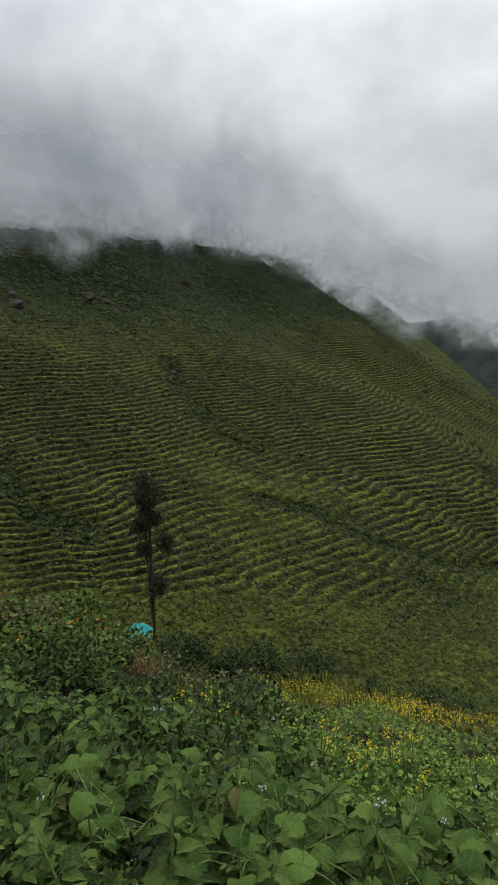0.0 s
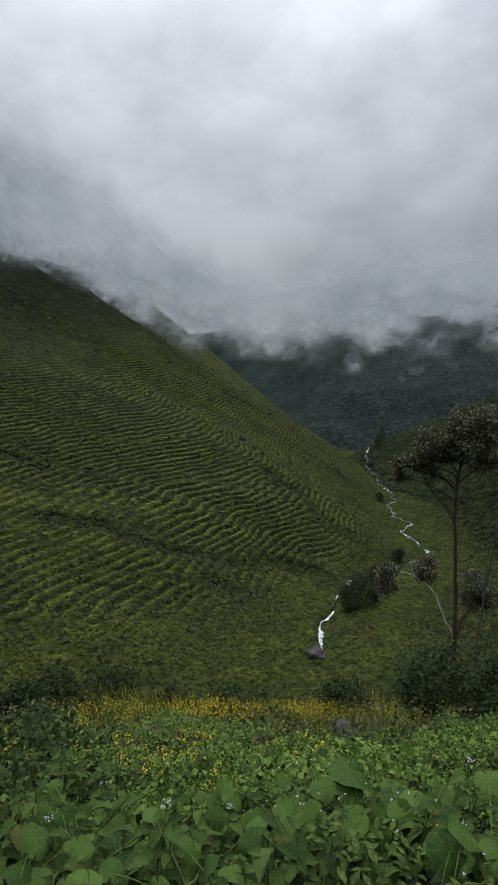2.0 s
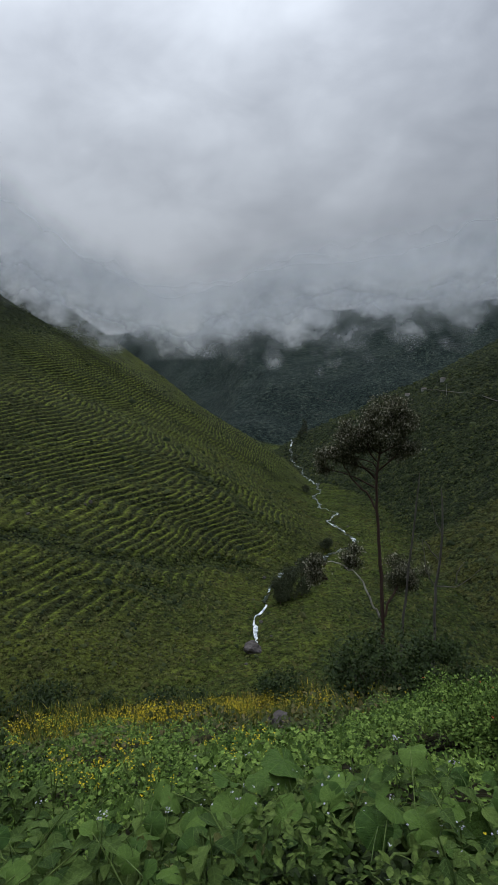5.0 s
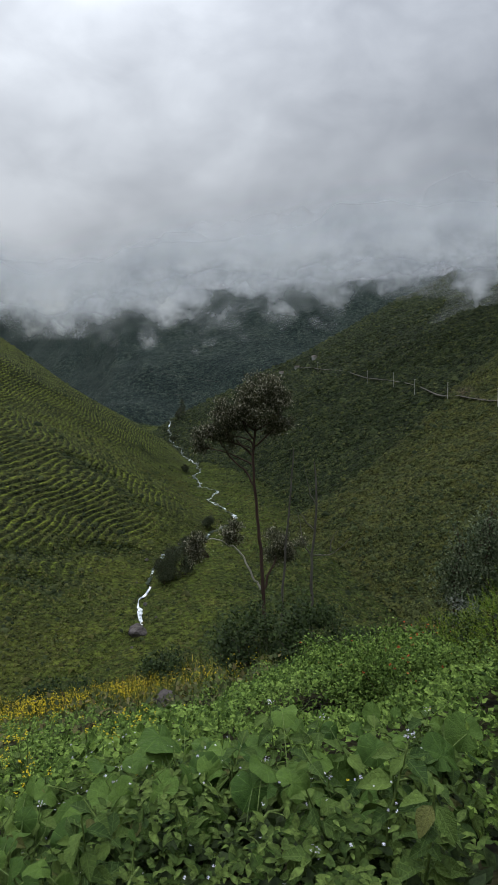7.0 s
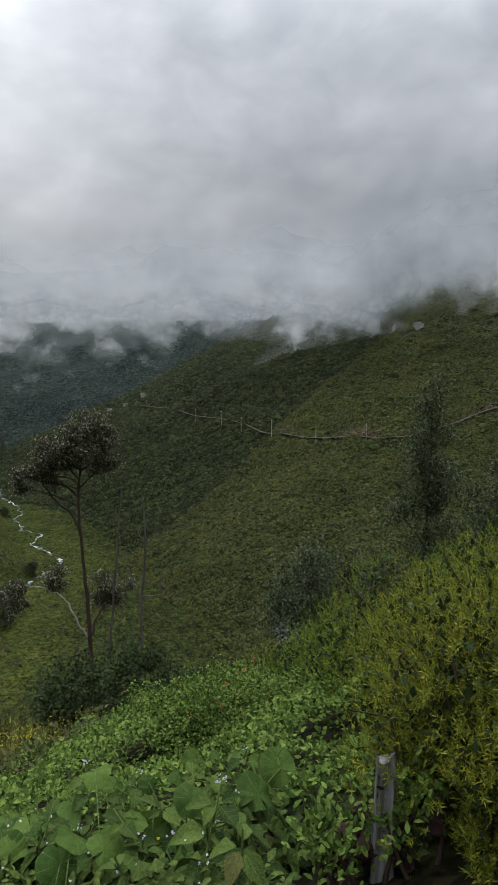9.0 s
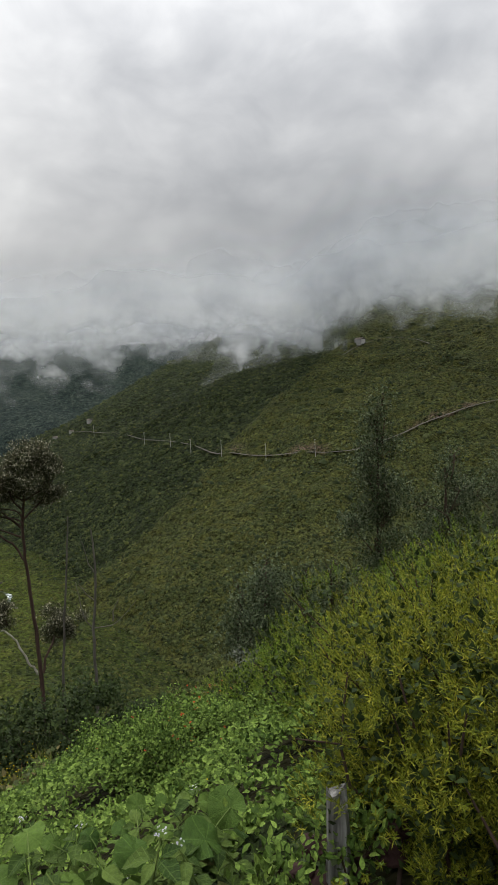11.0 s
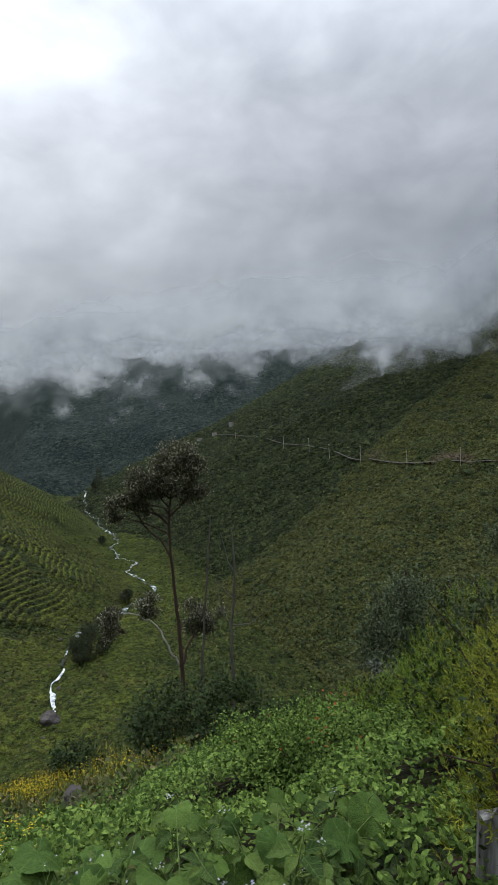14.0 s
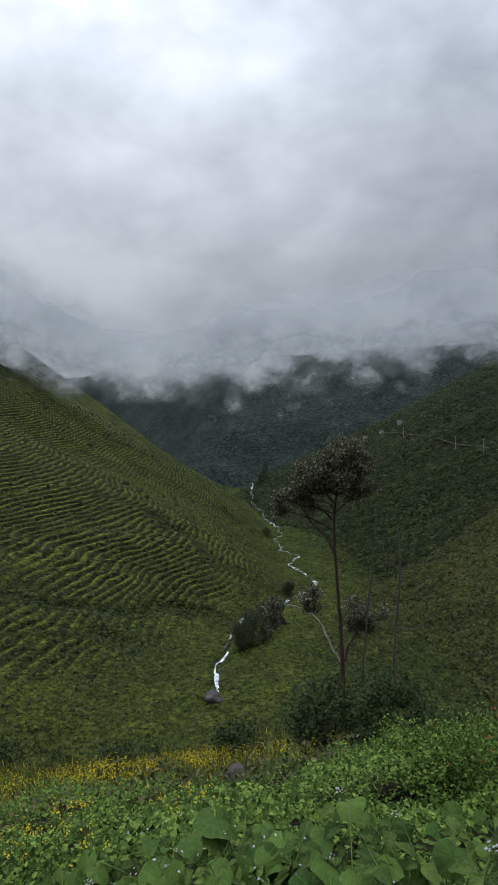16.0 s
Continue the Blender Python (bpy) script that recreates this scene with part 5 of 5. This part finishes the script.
rng = R(33)
x, y, r, az = wedge(rng, 18, 6, 29, 4.8, 8.0)
x2, y2, r2, az2 = wedge(rng, 14, -8, 6, 6.5, 12)
planted([lambda: mustard_plant(41), lambda: mustard_plant(42), lambda: mustard_plant(43)], rng, list(zip(x, y)) + list(zip(x2, y2)))


# ---- herbs with pale flowers, near the path ----
def oval_leaf(seed):
    """A pointed oval leaf a metre long, arched, with a wavy rim."""
    rng = R(seed)
    v, f = [], []
    for i, (t, w) in enumerate(((0.0, 0.03), (0.14, 0.20), (0.34, 0.31), (0.56, 0.27), (0.78, 0.15), (1.0, 0.0))):
        sag = -0.22 * t * t
        for q in (-1, -0.5, 0, 0.5, 1):
            v.append((q * w, t, sag + abs(q) * 0.55 * w + 0.035 * abs(q) * math.sin(14 * t + 2 * q + seed) + rng.normal(0, 0.014)))
    for i in range(5):
        for k in range(4):
            a = i * 5 + k
            f.append((a, a + 1, a + 6, a + 5))
    return v, f


OVALS = []
for k in range(4):
    v, f = oval_leaf(k)
    OVALS.append(mesh_from("leaf", np.array(v), f, HERB_OLD if k == 3 else HERB_NEAR, True))


def herb_plant(seed):
    rng = R(seed)
    ob = thing("flowering_herb", (0, 0, 0), "dark green leafy herb with pale lilac flowers", "plant", "flowering herbs near the path")
    h = rng.uniform(0.52, 0.74)
    line = bent([(0, 0, 0), (rng.normal(0, 0.05), rng.normal(0, 0.05), h * 0.5), (rng.normal(0, 0.08), rng.normal(0, 0.08), h)], 4)
    part("stem", tubes_mesh("stem", [(line, np.linspace(0.007, 0.004, len(line)))], STEM, 5), ob)
    n = 24
    for k in range(n):
        t = 0.25 + 0.75 * (k + rng.rand()) / n
        c = line[min(int(t * (len(line) - 1)), len(line) - 1)]
        leaf = new("leaf", OVALS[3 if rng.rand() < 0.02 else rng.randint(3)])
        leaf.parent = ob
        s = rng.uniform(0.08, 0.185) * (1.15 - 0.45 * t)
        leaf.matrix_basis = Matrix.Translation(c) @ Euler((rng.uniform(-0.6, 0.5), rng.uniform(-0.5, 0.5), 2.4 * k + rng.uniform(-0.4, 0.4)), "XYZ").to_matrix().to_4x4() @ Matrix.Translation((0, 0.02, 0)) @ Matrix.Scale(s, 4)
    if seed % 5 in (1,):
        p = line[-1] + rng.normal(0, 0.014, (7, 3)) + np.array([0, 0, 0.02])
        bloom = part("flower_cluster", scattered("flower_cluster", PETALS, p, turned(rng, 7, (0, 0.9)), rng.uniform(0.009, 0.015, 7), LILAC), ob, "small pale lilac flowers")
        bloom["kind"] = "stuff"
    return ob


rng = R(35)
x, y, r, az = wedge(rng, 110, -30, 62, 1.75, 4.1)
x2, y2, r2, az2 = wedge(rng, 75, -29, 6, 4.2, 9.0)
x, y = np.append(x, x2), np.append(y, y2)
planted([lambda: herb_plant(51), lambda: herb_plant(52), lambda: herb_plant(53), lambda: herb_plant(54), lambda: herb_plant(55)], rng, list(zip(x, y)), (0.85, 1.2))


# ---- squash vines with large leaves ----
def squash_leaf(seed):
    """A broad, shallow-lobed, heart-shaped leaf; its stalk joins at the notch."""
    rng = R(seed)
    segs, v, f = 28, [(0, 0, 0)], []
    wob = rng.uniform(0, 6.3, 3)
    for ring in (0.33, 0.68, 1.0):
        for k in range(segs + 1):
            a = -math.pi * 0.95 + 1.9 * math.pi * k / segs  # 0 is the tip's way
            rad = 0.60 + 0.34 * math.cos(a / 2) ** 2 + 0.015 * math.cos(5 * a)
            rad *= ring * (1 + 0.03 * math.sin(9 * a + wob[0]) * ring)
            z = -0.20 * ring ** 2 * (1 + 0.9 * math.sin(2 * a + wob[1])) + 0.06 * math.sin(5 * a + wob[2]) * ring ** 3 + 0.05 * abs(math.sin(3.5 * a)) * ring + rng.normal(0, 0.010)
            v.append((rad * math.sin(a), rad * math.cos(a), z + 0.05 * ring))
    n = segs + 1
    for k in range(segs):
        f.append((0, 1 + k, 2 + k, 2 + k))
        for q in (0, 1):
            a = 1 + q * n + k
            f.append((a, a + n, a + n + 1, a + 1))
    bm = bmesh.new()
    vs = [bm.verts.new(p) for p in v]
    for g in f:
        bm.faces.new([vs[i] for i in dict.fromkeys(g)])
    bm.normal_update()
    me = bpy.data.meshes.new("leaf")
    bm.to_mesh(me)
    bm.free()
    me.shade_smooth()
    me.materials.append(SQUASH)
    return me


BIG_LEAVES = [squash_leaf(k) for k in range(5)]


def squash_vine(seed, line, leaves, size):
    """A trailing stem in a line over the field, with a leaf on a stalk every hand's width."""
    rng = R(seed)
    az0, r0 = line[0]
    x0, y0 = polar(az0, r0)
    z0 = ground_at(x0, y0)
    ob = thing("squash_vine", (x0, y0, z0), "squash vine with broad heart-shaped green leaves", "squash plant", "squash vines in front of the field")
    pts = []
    for a, r in line:
        x, y = polar(a, r)
        pts.append((x - x0, y - y0, ground_at(x, y) - z0 + rng.uniform(0.38, 0.54)))
    stem = bent(pts, 8, 0.012, rng)
    part("stem", tubes_mesh("stem", [(stem, np.linspace(0.010, 0.006, len(stem)))], STEM, 7), ob, "thick pale green trailing stem")
    stalks = []
    for k in range(leaves):
        c = stem[int((k + rng.rand()) / leaves * (len(stem) - 1))]
        off = rng.normal(0, 0.16, 2)
        top = np.array([c[0] + off[0], c[1] + off[1], c[2] + rng.uniform(0.03, 0.24)])
        stalks.append((bent([c, (c + top) / 2 + np.array([0, 0, 0.03]), top], 3), [0.004, 0.004, 0.0036, 0.0034, 0.0032, 0.003, 0.003]))
        leaf = new("leaf", BIG_LEAVES[rng.randint(5)])
        leaf.parent = ob
        s = (1.35 if size[1] > 0.112 else 0.95) * rng.uniform(*size)
        leaf.matrix_basis = Matrix.Translation(top) @ Euler((rng.normal(0.25, 0.38), rng.normal(0, 0.40), rng.uniform(0, 6.28)), "ZYX").to_matrix().to_4x4() @ Matrix.Scale(s, 4)
        if rng.rand() < 0.15:
            t0 = np.array(top)
            coil = [t0 + np.array([0.03 * math.cos(q) + 0.015 * q, 0.03 * math.sin(q), 0.035 * q]) for q in np.linspace(0, 7, 16)]
            part("tendril", tubes_mesh("tendril", [(coil, np.linspace(0.0028, 0.0012, 16))], STEM, 4), ob, "thin coiled green tendril")
    for pts, rad in stalks:
        part("leaf_stalk", tubes_mesh("leaf_stalk", [(pts, rad)], STEM, 5), ob)
    return ob


for k, (line, n, size) in enumerate((
    ([(33, 3.0), (36, 3.2), (40, 3.5), (37, 4.0)], 18, (0.075, 0.135)),
    ([(41, 2.7), (46, 2.9), (53, 3.1), (60, 3.2)], 17, (0.06, 0.115)),
    ([(24, 3.0), (28, 3.2), (25, 3.6), (20, 4.0)], 16, (0.06, 0.115)),
    ([(10, 2.1), (14, 2.7), (17, 3.3), (12, 3.8)], 17, (0.055, 0.105)),
    ([(-4, 2.2), (0, 2.7), (4, 3.3), (8, 3.6)], 20, (0.05, 0.095)),
    ([(-17, 2.3), (-12, 2.8), (-8, 3.4)], 22, (0.045, 0.08)),
    ([(-26, 2.6), (-20, 3.0), (-15, 3.6)], 18, (0.04, 0.07)),
    ([(44, 3.4), (50, 3.6), (56, 3.8), (61, 3.7)], 22, (0.05, 0.09)),
    ([(30, 3.4), (33, 3.9), (38, 4.1)], 18, (0.055, 0.11)),
    ([(18, 2.2), (24, 2.0), (30, 2.3)], 6, (0.05, 0.085)),
    ([(3, 2.0), (9, 2.0), (16, 2.4)], 9, (0.055, 0.095)))):
    squash_vine(200 + k, line, n, size)


# ---- bushes ----
def bush(name, az, r, height, wide, mat, label, seed, leaves=1800, size=(0.07, 0.14), shape=LEAF, tip=(0.1, 1.4), blossom=None, count=0, flower=(0.03, 0.05), tuft=10, spread=0.12, group=""):
    rng = R(seed)
    x, y = polar(az, r)
    if az > 44:
        x, y = x + 0.28, y - 0.25
    ob = thing(name, (x, y, ground_at(x, y)), label, "bush", group)
    lobes = [((rng.uniform(-0.55, 0.55) * wide / 2, rng.uniform(-0.55, 0.55) * wide / 2, height * rng.uniform(0.35, 0.72)), (wide * 0.27, wide * 0.27, height * rng.uniform(0.2, 0.32))) for _ in range(8)]
    me, seeds = crown_mesh("foliage", rng, lobes, leaves, size, mat, shape, tip, tuft, spread)
    part("foliage", me, ob)
    for q in seeds[:: max(1, len(seeds) // 8)]:
        part("branch", tubes_mesh("branch", [limb(rng, (rng.normal(0, 0.06), rng.normal(0, 0.06), -0.05), q, 0.018, 0.005, 3)], BARK, 5), ob)
    if blossom:
        top = seeds[seeds[:, 2] > height * 0.35]
        p = top[rng.randint(0, len(top), count)] + rng.normal(0, spread, (count, 3)) + np.array([0, 0, 0.08])
        part("blossom", scattered("blossom", PETALS, p, turned(rng, count, (0, 1.0)), rng.uniform(flower[0], flower[1], count), blossom), ob)
    return ob


for k, (az, r, h, w) in enumerate(((1.5, 24, 2.2, 3.2), (5.5, 25, 2.3, 3.4), (-2.5, 23, 1.6, 2.4), (18.6, 23.5, 2.0, 3.2), (28.7, 23, 1.9, 2.6), (39.5, 19.5, 3.3, 4.0), (43, 20, 3.0, 3.6), (36.5, 21, 2.5, 3.0), (47, 21, 1.8, 2.6), (-7, 22, 1.5, 2.4), (11, 27, 1.5, 2.4))):
    bush("bush", az, r, h, w, BUSH, "dense dark green bush at the lower edge of the field", 300 + k, 3000, (0.09, 0.17), group="bushes at the field's edge")
bush("marigold_bush", -21, 11, 1.55, 3.4, HERB, "tall leafy bush dotted with orange flowers", 330, 4200, (0.07, 0.13), blossom=ORANGE, count=120, flower=(0.035, 0.06))
bush("marigold_bush", -16.3, 12.5, 1.2, 2.4, HERB, "leafy bush dotted with orange flowers", 331, 2200, (0.08, 0.15), blossom=ORANGE, count=45, flower=(0.035, 0.06))
bush("marigold_bush", -25, 13, 1.9, 3.0, WEED, "tall brownish bush with orange flowers", 332, 2400, (0.08, 0.15), blossom=ORANGE, count=24, flower=(0.035, 0.06))
for k, (az, r, h, w) in enumerate(((48.5, 9.6, 1.25, 2.2), (45.5, 10.8, 1.2, 1.8), (51.5, 11.5, 1.2, 2.0))):
    bush("climbing_bean", az, r, h, w, VINE, "mound of climbing bean leaves over a dark hollow", 340 + k, 5200, (0.04, 0.07), LEAF, (0.2, 1.5), RED, 10, (0.04, 0.06), group="mounds of climbing beans")
bush("climbing_bean", 62.3, 2.75, 0.72, 0.5, VINE, "climbing bean leaves creeping over the tumbled stones", 348, 260, (0.035, 0.065), FOLIAGE, (0.2, 1.5), tuft=6, spread=0.06)
bush("climbing_bean", 69.8, 2.9, 0.6, 0.4, VINE, "climbing bean leaves round the foot of the post", 349, 160, (0.035, 0.065), FOLIAGE, (0.2, 1.5), tuft=6, spread=0.05)
bush("nasturtium_bush", 53.6, 15, 1.1, 1.8, VINE, "low leafy mound with orange-red flowers", 345, 1200, (0.08, 0.13), ROUND_LEAF, (0.2, 1.3), RED, 16, (0.035, 0.06))
bush("silver_bush", 57.8, 21.5, 1.9, 1.8, SILVER, "small silver-grey bush at the edge of the slope", 346, 1500, (0.07, 0.13), LEAF, (0.2, 1.4))
def rosette_shrub(name, az, r, height, wide, mat, label, seed, count, leaf, group, blades=14, inner=900):
    """A shrub whose shoots end in rosettes of narrow leaves, over inner leaves darkened as shade."""
    rng = R(seed)
    x, y = polar(az, r)
    x, y = x + 0.28, y - 0.25
    ob = thing(name, (x, y, ground_at(x, y)), label, "bush", group)
    lobes = [((rng.uniform(-0.6, 0.6) * wide / 2, rng.uniform(-0.6, 0.6) * wide / 2, height * rng.uniform(0.2, 0.74)), (wide * 0.27, wide * 0.27, height * rng.uniform(0.20, 0.30))) for _ in range(9)]
    tips, ways = [], []
    for k in range(count):
        c, rad = lobes[k % len(lobes)]
        v = rng.normal(0, 1, 3)
        v[2] = abs(v[2]) * 0.9 - 0.25
        v /= np.linalg.norm(v)
        tips.append(np.asarray(c) + v * np.asarray(rad) * rng.uniform(0.8, 1.25))
        ways.append(v * 0.8 + np.array([0, 0, 0.75]) + rng.normal(0, 0.2, 3))
    tips, ways = np.array(tips), np.array(ways)
    ways /= np.linalg.norm(ways, axis=1)[:, None]
    # a frame about each shoot, and leaves turned round it
    a = np.cross(ways, np.array([0.31, 0.95, 0.05]))
    a /= np.linalg.norm(a, axis=1)[:, None]
    b = np.cross(ways, a)
    n = count * blades
    i = np.repeat(np.arange(count), blades)
    turn = np.tile(np.arange(blades) * 2.4, count) + rng.uniform(-0.3, 0.3, n)
    rise = np.tile(np.linspace(0.25, 1.3, blades), count) + rng.normal(0, 0.15, n)
    out = a[i] * np.cos(turn)[:, None] + b[i] * np.sin(turn)[:, None]
    way = out * np.cos(rise)[:, None] + ways[i] * np.sin(rise)[:, None]
    up = ways[i] * np.cos(rise)[:, None] - out * np.sin(rise)[:, None]
    turns = np.stack([np.cross(way, up), way, up], -1)
    size = rng.uniform(leaf[0], leaf[1], n) * np.repeat(rng.uniform(0.7, 1.25, count), blades)
    p = tips[i] + ways[i] * (np.tile(np.linspace(-1.9, 0.1, blades), count) * leaf[1])[:, None]
    part("foliage", scattered("foliage", SLIM, p, turns, size, mat), ob)["kind"] = "stuff"
    # filling of dark-coloured leaves that paints the shade within the shrub
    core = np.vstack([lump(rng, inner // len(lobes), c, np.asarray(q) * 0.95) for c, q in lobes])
    part("inner_foliage", scattered("inner_foliage", LEAF, core, turned(rng, len(core), (0, 2.0)), rng.uniform(leaf[0], leaf[1] * 1.5, len(core)), BUSH), ob, "inner leaves darkened as shade inside the shrub")["kind"] = "stuff"
    for q in tips[:: max(1, count // 14)]:
        part("branch", tubes_mesh("branch", [limb(rng, (rng.normal(0, 0.06), rng.normal(0, 0.06), -0.05), q, 0.016, 0.004, 3)], BARK, 5), ob)
    return ob


for k, (az, r, h, w) in enumerate(((59.5, 13, 1.3, 2.4), (62.5, 10.5, 1.5, 2.4), (66.5, 9.8, 1.9, 2.4), (70.5, 9.2, 1.95, 2.6), (74.5, 8.8, 1.95, 2.8), (79, 8.6, 2.0, 2.8), (84, 8.8, 2.0, 2.8), (66.5, 7.6, 1.5, 2.0))):
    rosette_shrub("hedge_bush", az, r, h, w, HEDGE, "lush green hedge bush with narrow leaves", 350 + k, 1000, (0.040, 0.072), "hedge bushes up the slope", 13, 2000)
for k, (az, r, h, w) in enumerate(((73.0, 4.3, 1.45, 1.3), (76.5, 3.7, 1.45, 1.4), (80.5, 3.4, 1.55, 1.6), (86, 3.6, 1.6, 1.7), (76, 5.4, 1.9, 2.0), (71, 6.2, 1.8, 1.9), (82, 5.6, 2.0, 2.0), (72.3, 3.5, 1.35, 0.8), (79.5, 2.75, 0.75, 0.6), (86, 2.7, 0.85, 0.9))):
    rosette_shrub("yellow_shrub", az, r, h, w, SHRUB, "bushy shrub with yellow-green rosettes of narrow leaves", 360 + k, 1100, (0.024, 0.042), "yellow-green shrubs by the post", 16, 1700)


# ---- post, stones, rock, straw, tarpaulin ----
def fence_post():
    x, y = 2.97, 0.89
    z = ground_at(x, y)
    bm = bmesh.new()
    rows = 14
    ring = [(-0.062, -0.02), (-0.045, -0.05), (0.0, -0.042), (0.05, -0.055), (0.066, -0.01), (0.05, 0.045), (0.0, 0.052), (-0.05, 0.045)]
    vs = []
    prng = R(77)
    jag = prng.uniform(-0.09, 0.05, 8)
    for i in range(rows):
        t = i / (rows - 1)
        vs.append([bm.verts.new((px * (1.08 - 0.28 * t) * prng.uniform(0.88, 1.1) + 0.014 * math.sin(4 * t), py * (1.05 - 0.2 * t) * prng.uniform(0.85, 1.12), -0.5 + 1.75 * t + (jag[k] if i == rows - 1 else 0))) for k, (px, py) in enumerate(ring)])
    for i in range(rows - 1):
        for k in range(8):
            bm.faces.new((vs[i][k], vs[i][(k + 1) % 8], vs[i + 1][(k + 1) % 8], vs[i + 1][k]))
    bm.faces.new(vs[-1])
    me = bpy.data.meshes.new("fence_post")
    bm.to_mesh(me)
    bm.free()
    me.materials.append(GREY_WOOD)
    ob = new("fence_post", me)
    ob.location = (x - 0.02, y + 0.035, z - 0.53)
    ob.rotation_euler = (radians(3), radians(3), radians(-67))
    return tagged(ob, "weathered grey split wooden fence post", "post")


fence_post()
for k, (az, r, dz, sz) in enumerate(((62.6, 3.05, 0.14, (0.13, 0.11, 0.06)), (64.8, 3.0, 0.10, (0.11, 0.10, 0.055)), (61.2, 2.95, 0.06, (0.12, 0.10, 0.06)), (63.6, 2.92, 0.0, (0.15, 0.11, 0.07)), (65.8, 3.02, 0.0, (0.10, 0.10, 0.06)), (69.6, 2.95, 0.02, (0.10, 0.09, 0.07)), (70.4, 3.05, 0.10, (0.09, 0.08, 0.06)), (60.2, 2.85, -0.02, (0.12, 0.1, 0.06)))):
    x, y = polar(az + 2.4, r)
    x, y = x + 0.28, y - 0.25
    ob = new("wall_stone", rock_mesh("wall_stone", tuple(0.7 * q for q in sz), 20 + k * 1.7, RED_STONE))
    ob.location = (x, y, ground_at(x, y) + dz + 0.22)
    ob.rotation_euler = (0.1 * k, 0.2, k)
    tagged(ob, "rough dark red stone of a tumbled dry wall", "stone", "stones of the dry wall")
for k in range(3):
    x, y = polar(65.0 + 1.2 * k, 3.0)
    x, y = x + 0.28, y - 0.25
    ob = new("wall_stone", rock_mesh("wall_stone", (0.09, 0.09, 0.08), 40 + k * 1.3, RED_STONE))
    ob.location = (x, y, ground_at(x, y) + 0.12)
    ob.rotation_euler = (0.15 * k, 0.1, 2 * k)
    tagged(ob, "rough dark red stone at the foot of the dry wall", "stone", "stones of the dry wall")
x, y = polar(29.1, 15.6)
rock(x, y, (0.36, 0.30, 0.26), 5.0, "grey-brown boulder lying among the field plants", -0.7)


def straw_heap():
    rng = R(71)
    x, y = polar(-11.2, 12.0)
    n = 420
    p = rng.normal(0, 1, (n, 3)) * np.array([0.20, 0.18, 0.10])
    p[:, 2] = np.abs(p[:, 2]) + 0.62
    me = scattered("straw_heap", BLADE, p + np.array([x, y, ground_at(x, y)]), turned(rng, n, (0.3, 2.6)), rng.uniform(0.07, 0.18, n), STRAW)
    return tagged(new("straw_heap", me), "heap of dead brown fern among the weeds", "dry plants", kind="stuff")


straw_heap()


def tarpaulin():
    """A sheet thrown over a low frame of sticks, with peaks and sags."""
    x, y = polar(-11.1, 30.5)
    z = -1.6 + 1.6 - 30.5 * math.tan(radians(25.9))
    zg = ground_at(x, y)
    ob = thing("tarpaulin_shelter", (x, y, zg), "small teal tarpaulin thrown over sticks among the weeds", "tarpaulin")
    top = z + 1.9 - zg
    n = 14
    co, f = [], []
    for i in range(n):
        for k in range(n):
            u, v = i / (n - 1) * 2 - 1, k / (n - 1) * 2 - 1
            peak = 0.30 * math.exp(-((u + 0.45) ** 2 + v * v) * 5) + 0.18 * math.exp(-((u - 0.35) ** 2 + (v - 0.2) ** 2) * 6)
            co.append((0.58 * u * (1 + 0.1 * math.sin(4 * v)), 0.5 * v, top - 0.1 + peak - 0.22 * (u * u + v * v) + 0.03 * math.sin(7 * u + 5 * v)))
    for i in range(n - 1):
        for k in range(n - 1):
            a = i * n + k
            f.append((a, a + n, a + n + 1, a + 1))
    part("sheet", mesh_from("sheet", co, f, TARP, True), ob)
    for u, v in ((-0.25, 0), (0.2, 0.1), (-0.45, 0.4), (0.45, -0.4)):
        part("stick", tubes_mesh("stick", [([(u, v, -0.1), (u, v, top - 0.1)], [0.025, 0.02])], DEAD_BARK, 6), ob)
    return ob


tarpaulin()
